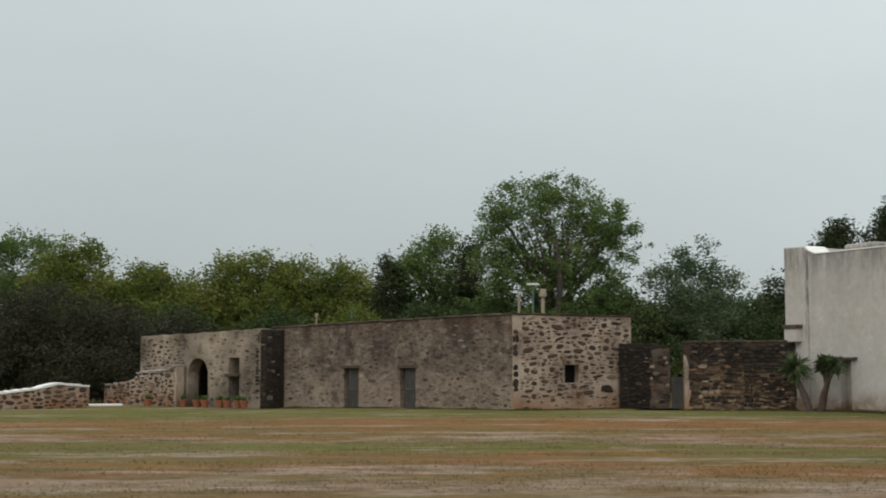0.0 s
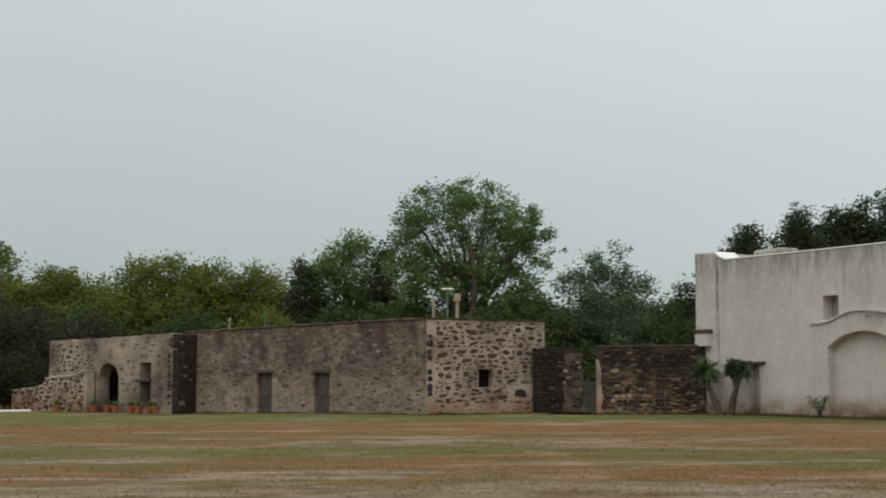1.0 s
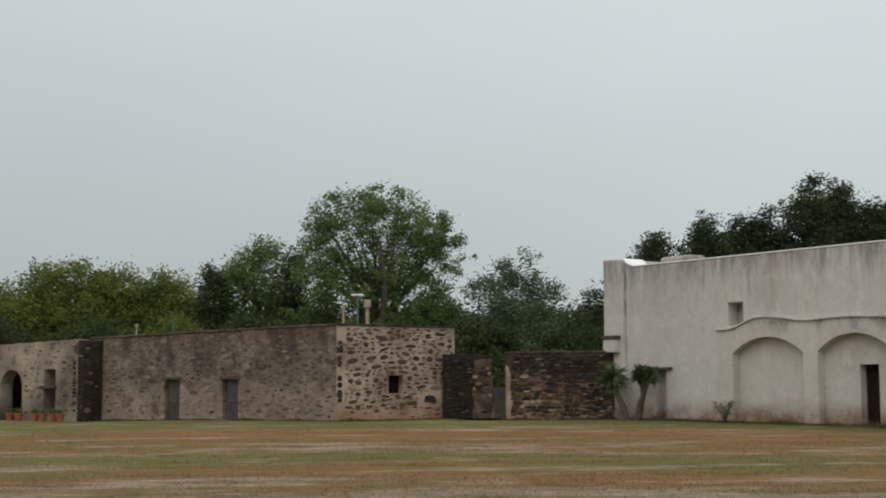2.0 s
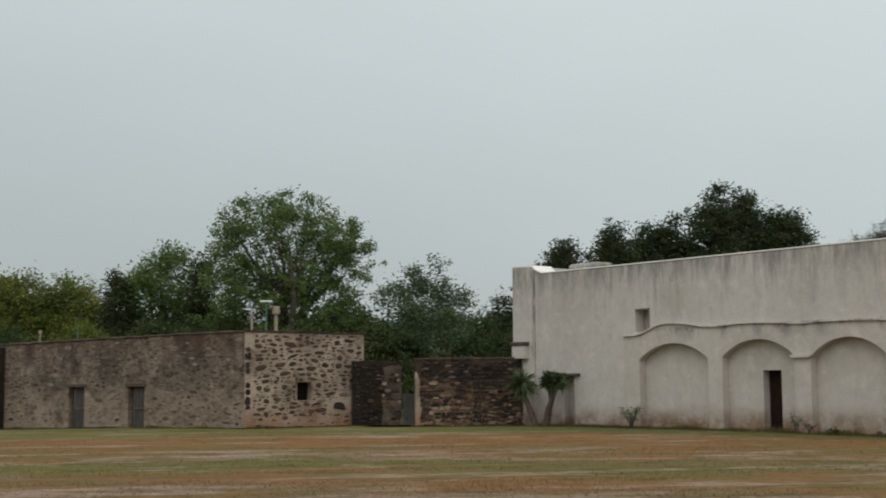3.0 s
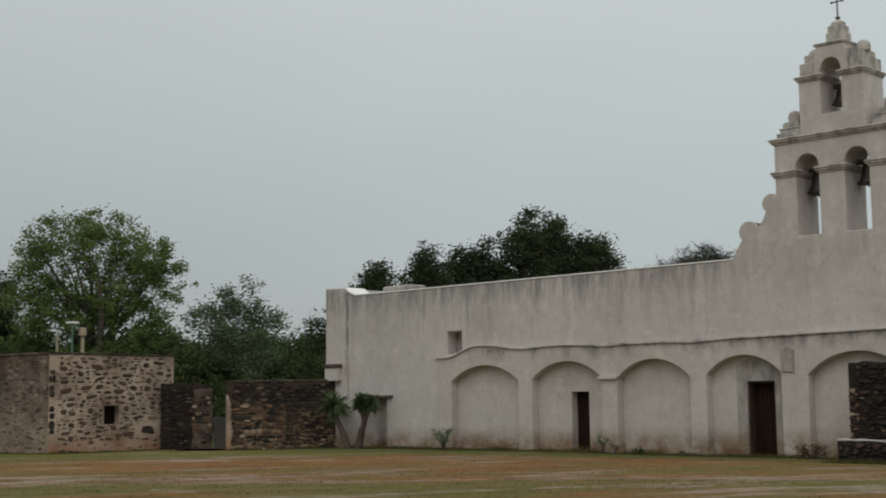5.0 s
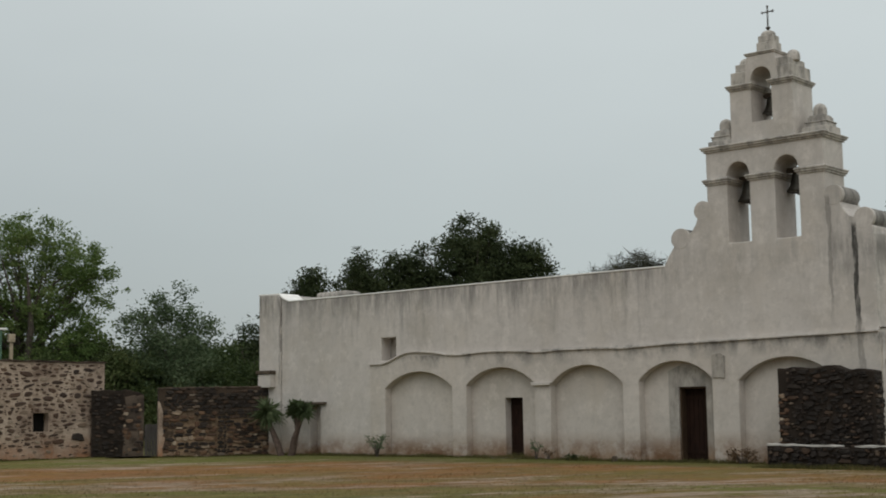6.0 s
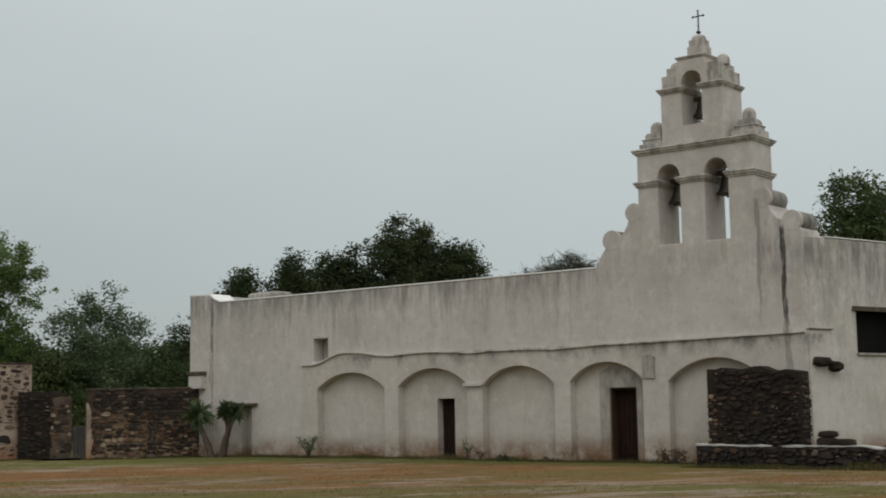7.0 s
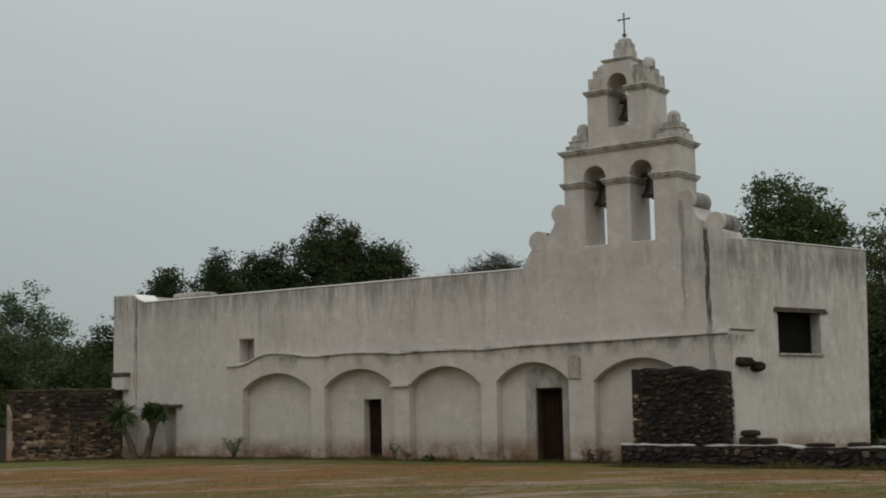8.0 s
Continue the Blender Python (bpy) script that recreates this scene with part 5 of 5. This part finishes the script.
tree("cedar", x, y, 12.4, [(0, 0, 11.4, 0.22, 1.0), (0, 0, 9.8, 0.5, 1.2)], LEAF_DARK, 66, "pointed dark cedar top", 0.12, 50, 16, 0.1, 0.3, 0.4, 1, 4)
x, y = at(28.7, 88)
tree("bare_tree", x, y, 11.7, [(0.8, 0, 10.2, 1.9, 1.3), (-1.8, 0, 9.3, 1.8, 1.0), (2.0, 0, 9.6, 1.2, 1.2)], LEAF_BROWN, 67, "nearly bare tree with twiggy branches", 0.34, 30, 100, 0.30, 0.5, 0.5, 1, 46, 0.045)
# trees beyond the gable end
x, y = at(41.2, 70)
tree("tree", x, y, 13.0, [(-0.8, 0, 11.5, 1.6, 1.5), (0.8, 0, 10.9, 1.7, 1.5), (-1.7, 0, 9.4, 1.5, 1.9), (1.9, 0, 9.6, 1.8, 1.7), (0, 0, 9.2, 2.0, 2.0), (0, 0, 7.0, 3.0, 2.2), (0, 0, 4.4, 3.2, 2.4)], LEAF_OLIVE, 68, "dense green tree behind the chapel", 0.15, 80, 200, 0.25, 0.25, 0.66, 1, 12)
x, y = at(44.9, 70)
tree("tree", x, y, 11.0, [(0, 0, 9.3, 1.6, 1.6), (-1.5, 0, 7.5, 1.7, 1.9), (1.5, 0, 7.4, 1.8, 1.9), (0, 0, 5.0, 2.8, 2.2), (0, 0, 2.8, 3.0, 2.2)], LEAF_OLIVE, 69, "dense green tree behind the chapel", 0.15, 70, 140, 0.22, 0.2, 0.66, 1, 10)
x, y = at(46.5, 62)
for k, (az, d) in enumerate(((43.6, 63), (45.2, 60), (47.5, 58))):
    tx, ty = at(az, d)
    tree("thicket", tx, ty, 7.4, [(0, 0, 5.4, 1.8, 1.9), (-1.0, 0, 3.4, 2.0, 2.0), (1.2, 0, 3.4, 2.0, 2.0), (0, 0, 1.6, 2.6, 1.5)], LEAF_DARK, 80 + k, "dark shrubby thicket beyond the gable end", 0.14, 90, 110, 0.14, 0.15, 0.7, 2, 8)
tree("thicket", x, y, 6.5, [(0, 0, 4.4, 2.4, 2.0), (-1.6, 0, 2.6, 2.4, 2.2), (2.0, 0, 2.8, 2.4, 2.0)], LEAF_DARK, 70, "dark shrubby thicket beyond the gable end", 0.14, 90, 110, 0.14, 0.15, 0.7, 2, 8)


def far_woods():
    rng = np.random.default_rng(9)
    cs, rs = [], []
    for i in range(2600):
        a, d = radians(rng.uniform(-27, 56)), rng.uniform(104, 122)
        top = 6.8 + 1.6 * noise.noise(Vector((math.degrees(a) * 0.35, 0.5, 0)))
        cs.append((d * math.sin(a), d * math.cos(a), rng.uniform(0.3, top)))
        rs.append(rng.uniform(0.8, 1.5))
    ob = new("far_woods", leaf_mesh("far_woods", cs, rs, 70, 0.32, 10, LEAF_DARK))
    tagged(ob, "continuous dark green woodland behind the ruins", "woodland", kind="stuff")


far_woods()


# ---- yuccas and shrubs at the chapel's foot ----
def yucca(m, stems, seed):
    rnd = random.Random(seed)
    y = thing("yucca", m, "tree yucca with leaning bare trunks and spiky heads", "yucca", "yuccas by the chapel")
    for line, r, head in stems:
        pts = [Vector(p) for p in line]
        part("trunk", tube(bmesh.new(), pts, [r * (1.2 - 0.2 * i) * rnd.uniform(0.9, 1.1) for i in range(len(pts))], 8), YUCCA_BARK, y)
        bm = bmesh.new()
        for _ in range(330):
            d = Vector((rnd.gauss(0, 1), rnd.gauss(0, 1), rnd.gauss(0.05, 0.85))).normalized()
            l = head * rnd.uniform(0.55, 1.2) * (0.8 if d.z < -0.3 else 1.0)
            c = pts[-1] + Vector((rnd.gauss(0, 0.06), rnd.gauss(0, 0.06), rnd.uniform(-0.22, 0.12)))
            s = d.orthogonal().normalized() * 0.034
            mid = c + d * l * 0.5
            tip = c + d * l - Vector((0, 0, 0.22 * l * l / head))
            up = d.cross(s).normalized() * 0.012
            bm.faces.new([bm.verts.new(q) for q in (c + s * 0.6, mid + s + up, tip, mid - s + up, c - s * 0.6)])
        part("leaf_head", bm, YUCCA_LEAF, y, "spiky grey-green leaf head")
    return y


yucca(CHAPEL @ pose(0, -0.8, 0), [([(-11.45, 0, -0.1), (-11.75, 0, 0.55), (-12.15, 0, 1.2), (-12.35, 0, 1.85)], 0.13, 0.82)], 1)
yucca(CHAPEL @ pose(0, -0.8, 0), [([(-10.9, 0, -0.1), (-10.66, 0, 0.75), (-10.42, 0, 1.25), (-10.0, 0, 1.95)], 0.13, 0.5), ([(-10.55, 0.05, 1.0), (-10.68, 0.1, 1.5), (-10.78, 0.1, 1.98)], 0.09, 0.46), ([(-10.4, -0.05, 1.25), (-10.36, -0.1, 1.6), (-10.38, -0.12, 2.05)], 0.07, 0.42)], 2)


def shrub(m, w, h, n, material, seed, label, name="shrub"):
    rnd = random.Random(seed)
    s = thing(name, m, label, "shrub")
    tips = []
    for i in range(n):
        a = rnd.uniform(0, 6.28)
        tip = Vector((math.cos(a) * w * rnd.uniform(0.2, 0.5), math.sin(a) * w * 0.4 * rnd.random(), h * rnd.uniform(0.5, 1.0)))
        mid = Vector((tip.x * 0.35, tip.y * 0.35, tip.z * 0.5))
        part("stem", tube(bmesh.new(), [Vector((0, 0, -0.1)), mid, tip], [0.025, 0.018, 0.006], 4), BARK, s)
        tips.append(tip)
        tips.append(mid.lerp(tip, 0.6))
    crown = new("foliage", leaf_mesh("foliage", [tuple(t) for t in tips], [0.10 + 0.06 * rnd.random() for _ in tips], 14, 0.045, seed, material))
    crown.parent = s


shrub(CHAPEL @ pose(-6.0, -0.7, 0), 1.1, 0.85, 12, LEAF_GREY, 5, "small leggy shrub against the white wall")
shrub(CHAPEL @ pose(1.75, -0.45, -0.05), 0.6, 0.65, 4, LEAF_GREY, 6, "thin half-dead shrub against the white wall")
shrub(CHAPEL @ pose(2.3, -0.45, -0.05), 0.5, 0.5, 3, WITHERED, 7, "thin half-dead shrub against the white wall")
shrub(CHAPEL @ pose(3.3, -0.5, -0.1), 0.6, 0.2, 7, LEAF_DARK, 8, "low dark plant at the wall's foot")
shrub(CHAPEL @ pose(10.2, -0.5, -0.2), 1.3, 0.55, 16, WITHERED, 9, "low brown withered plant at the wall's foot")
stump = thing("stump", CHAPEL @ pose(5.2, -0.5, -0.15), "short dark wooden stump by the wall", "stump")
part("wood", lathe(bmesh.new(), [(0.11, -0.2), (0.10, 0.2), (0.08, 0.27)], n=9), BEAM, stump)


# ---- field grass: short blades, thickest in the nearer field ----
def field_blades():
    rng = np.random.default_rng(12)
    n = 130000
    d = 15 + 43 * rng.random(n) ** 1.35
    a = np.radians(rng.uniform(-20, 48, n))
    x, y = d * np.sin(a), d * np.cos(a)
    # tufts: pull part of the blades together
    x, y = x + 0.25 * np.round(rng.normal(0, 1, n)) * 0.3, y + 0.1 * rng.normal(0, 1, n)
    keep = np.array([noise.noise(Vector((u * 0.12, v * 0.5, 3.0))) + 0.35 * noise.noise(Vector((u * 0.9, v * 0.9, 8.0))) > -0.12 for u, v in zip(x, y)])
    cy, sy = 21.304 - x, 48.537 - y
    keep &= (-(cy) * 0.883 - sy * 0.469 < -0.3)
    x, y = x[keep], y[keep]
    n = len(x)
    z = np.array([ground_z(u, v) for u, v in zip(x, y)])
    h = rng.uniform(0.02, 0.06, n)
    w = rng.uniform(0.004, 0.011, n)
    t = rng.uniform(0, 6.28, n)
    lx, ly = rng.normal(0, 0.05, n), rng.normal(0, 0.05, n)
    p0 = np.stack([x - w * np.cos(t), y - w * np.sin(t), z - 0.01], 1)
    p1 = np.stack([x + w * np.cos(t), y + w * np.sin(t), z - 0.01], 1)
    p2 = np.stack([x + lx, y + ly, z + h], 1)
    q = np.stack([p0, p1, p2], 1).reshape(-1, 3)
    me = bpy.data.meshes.new("grass")
    me.vertices.add(3 * n)
    me.vertices.foreach_set("co", q.astype(np.float32).ravel())
    me.loops.add(3 * n)
    me.loops.foreach_set("vertex_index", np.arange(3 * n, dtype=np.int32))
    me.polygons.add(n)
    me.polygons.foreach_set("loop_start", np.arange(0, 3 * n, 3, dtype=np.int32))
    me.update(calc_edges=True)
    me.materials.append(DRY_BLADE)
    ob = new("grass", me)
    tagged(ob, "short dry and green grass blades", "grass", kind="stuff")


field_blades()


def weeds(name, m, x0, x1, y0, y1, n, tall, seed, label):
    """A ragged strip of weeds and grass along a wall's foot."""
    rng = np.random.default_rng(seed)
    x = rng.uniform(x0, x1, n)
    dens = np.array([noise.noise(Vector((u * 0.7, seed, 0))) for u in x])
    y = y1 - (y1 - y0) * rng.random(n) ** 2
    h = tall * rng.uniform(0.25, 1.0, n) * np.clip(0.65 + dens, 0.2, 1.4)
    t = rng.uniform(0, 6.28, n)
    w = rng.uniform(0.008, 0.02, n)
    lx, ly = rng.normal(0, 0.35, n) * h, rng.normal(0, 0.35, n) * h
    z = np.array([ground_z(*(m @ Vector((u, v, 0))).xy) for u, v in zip(x, y)]) - m.translation.z
    p0 = np.stack([x - w * np.cos(t), y - w * np.sin(t), z - 0.02], 1)
    p1 = np.stack([x + w * np.cos(t), y + w * np.sin(t), z - 0.02], 1)
    p2 = np.stack([x + lx, y + ly, z + h], 1)
    q = np.stack([p0, p1, p2], 1).reshape(-1, 3)
    me = bpy.data.meshes.new(name)
    me.vertices.add(3 * n)
    me.vertices.foreach_set("co", q.astype(np.float32).ravel())
    me.loops.add(3 * n)
    me.loops.foreach_set("vertex_index", np.arange(3 * n, dtype=np.int32))
    me.polygons.add(n)
    me.polygons.foreach_set("loop_start", np.arange(0, 3 * n, 3, dtype=np.int32))
    me.update(calc_edges=True)
    me.materials.append(WEED)
    ob = new(name, me)
    ob.matrix_world = m
    tagged(ob, label, "weeds", kind="stuff")


WEED = foliage("weed_blades", [(0.0, (0.05, 0.045, 0.02)), (0.5, (0.085, 0.085, 0.03)), (0.8, (0.12, 0.10, 0.04)), (1.0, (0.16, 0.10, 0.05))], 0.15)
weeds("weeds", CHAPEL, -12.0, 14.6, -0.75, -0.03, 9000, 0.24, 1, "dull green weeds along the chapel's foot")
weeds("weeds", LOW, 12.2, 23.0, -0.7, -0.03, 5000, 0.28, 2, "dull green weeds along the low wall")
weeds("weeds", LONG, -15.0, 0.3, -0.5, -0.03, 3500, 0.14, 3, "short grass along the stone building")
weeds("weeds", GATEW, -0.3, 4.9, -0.5, -0.03, 1600, 0.16, 4, "short grass along the yard wall")
weeds("weeds", END, 0.0, 6.4, -0.5, -0.03, 1800, 0.16, 5, "short grass along the rubble wall")


# ---- stones of the walls, one by one ----
def level(z):
    return lambda x: z


def along(points):
    return lambda x: float(np.interp(x, [p[0] for p in points], [p[1] for p in points]))


def lay_courses(parent, m, material, x0, x1, z0, top, wide, high, proud, seed, joint=0.015, skip=0.0):
    """Fills a wall face with tight rough courses of stones."""
    rnd = random.Random(seed)
    z = z0
    while z < 4.5:
        h = rnd.uniform(*high)
        x = x0 - rnd.uniform(0, 0.2)
        while x < x1:
            w = rnd.uniform(*wide)
            a, b = max(x, x0), min(x + w, x1)
            x += w
            hh = h * rnd.uniform(0.75, 1.15)
            if b - a < 0.09 or z + hh > min(top(a), top(b)) + 0.01 or rnd.random() < skip:
                continue
            ob = new("stone", rnd.choice(LIBRARY[material]))
            ob.parent = parent
            ob.matrix_basis = m @ Matrix.LocRotScale(((a + b) / 2, 0, z + hh / 2 + rnd.uniform(-0.02, 0.02)), Euler((0, rnd.uniform(-0.08, 0.08), 0)), (b - a - joint + 0.02, proud * rnd.uniform(0.5, 1.7), hh - joint + 0.015))
        z += h


lay_stones(end_wall, IN_END, FIELDSTONE, 0.4, 6.5, 0.5, level(4.1), 290, (0.3, 0.75), (0.12, 0.27), 0.03, 1, 0.025, [WINDOW, (4.7, 5.7, 0.6, 1.2)])
lay_courses(end_wall, IN_END, BLACKSTONE, 0.02, 0.34, 0.8, level(3.7), (0.30, 0.42), (0.2, 0.42), 0.02, 31, 0.0, 0.12)
lay_stones(end_wall, IN_END, BLACKSTONE, 4.8, 5.65, 0.72, level(1.18), 1, (0.7, 0.74), (0.36, 0.40), 0.05, 32)
lay_stones(end_wall, IN_END, DARKSTONE, 0.4, 6.5, 0.4, level(4.1), 150, (0.10, 0.26), (0.04, 0.09), 0.012, 34, 0.06, [WINDOW, (4.7, 5.7, 0.6, 1.2)])
lay_stones(end_wall, IN_END, FIELDSTONE, 0.4, 6.5, 0.0, level(0.6), 26, (0.2, 0.4), (0.08, 0.16), 0.02, 33, 0.1)
lay_stones(long_wall, I4, GREYSTONE, -15.3, -0.1, 0.1, along(front_top), 300, (0.2, 0.6), (0.08, 0.24), 0.014, 2, 0.03, [(a - 0.2, b + 0.2, -1, 2.1) for a, b in DOORS])
lay_stones(annex, I4, FIELDSTONE, -25.0, -21.0, 1.5, level(3.5), 110, (0.2, 0.6), (0.08, 0.2), 0.03, 3, 0.03)
lay_stones(annex, I4, GREYSTONE, -19.2, -15.2, 0.0, level(3.6), 90, (0.16, 0.45), (0.08, 0.2), 0.02, 4, 0.06, [(-17.9, -16.4, 0, 2.5)])
lay_stones(stub, I4, FIELDSTONE, -27.35, -21.05, -0.2, along(stub_top), 170, (0.3, 0.7), (0.13, 0.28), 0.045, 5, 0.02)
lay_stones(farwall, I4, FIELDSTONE, -10.0, -0.02, -0.1, along(far_top), 150, (0.3, 0.75), (0.15, 0.32), 0.045, 6, 0.02)
lay_stones(darkwall, I4, BLACKSTONE, 0.02, 1.5, -0.1, level(2.8), 120, (0.2, 0.5), (0.1, 0.22), 0.05, 7, 0.0)
lay_courses(darkwall, pose(0, -0.014, 0), DARKSTONE, 1.36, 2.25, -0.05, level(2.6), (0.14, 0.4), (0.08, 0.2), 0.03, 71, 0.02, 0.45)
lay_courses(gatewall, I4, DARKSTONE, 0.16, 2.5, -0.05, level(2.0), (0.14, 0.46), (0.09, 0.21), 0.05, 8, 0.012, 0.14)
lay_courses(gatewall, I4, DARKSTONE, 2.9, 4.82, -0.05, level(1.34), (0.14, 0.42), (0.08, 0.15), 0.045, 81, 0.012, 0.1)
lay_courses(gatewall, I4, BLACKSTONE, 0.2, 2.5, 1.95, level(2.95), (0.14, 0.46), (0.09, 0.2), 0.05, 82, 0.01, 0.1)
lay_courses(gatewall, I4, BLACKSTONE, 2.5, 4.82, 1.3, level(2.95), (0.14, 0.46), (0.09, 0.2), 0.05, 83, 0.01, 0.1)
lay_courses(gatewall, I4, BLACKSTONE, 2.5, 2.9, 0.0, level(1.35), (0.14, 0.4), (0.09, 0.2), 0.05, 84, 0.01, 0.1)
lay_courses(blackwall, pose(0, -0.01, 0), DARKSTONE, 12.06, 12.42, 0.0, level(2.2), (0.12, 0.3), (0.06, 0.14), 0.05, 29, 0.01, 0.1)
lay_stones(blackwall, I4, BLACKSTONE, 12.35, 15.18, -0.1, along([(12.05, 2.93), (13.9, 2.95), (14.1, 2.82), (15.5, 2.74)]), 300, (0.16, 0.5), (0.08, 0.2), 0.07, 9, -0.02)
lay_courses(blackwall, pose(15.2, 0, 0, 0, 0, 90), BLACKSTONE, 0.02, 0.6, 0.0, level(2.7), (0.2, 0.4), (0.12, 0.22), 0.05, 19)
lay_stones(lowwall, I4, BLACKSTONE, 12.42, 22.5, -0.32, along(low_top), 300, (0.2, 0.6), (0.12, 0.28), 0.08, 10, -0.02)
# near-black stones break up the corner's painted shade
lay_courses(annex, I4, BLACKSTONE, -15.5, -15.17, 0.3, level(3.6), (0.14, 0.36), (0.1, 0.26), 0.02, 51, 0.01, 0.25)
lay_courses(annex, pose(0, 0.02, 0), BLACKSTONE, -15.14, -14.72, -0.1, level(3.7), (0.2, 0.45), (0.1, 0.26), 0.03, 52, 0.01, 0.1)
lay_courses(annex, pose(-14.7, 0, 0, 0, 0, 90), BLACKSTONE, 0.05, 0.9, -0.1, level(3.7), (0.2, 0.45), (0.1, 0.26), 0.03, 53, 0.01, 0.3)
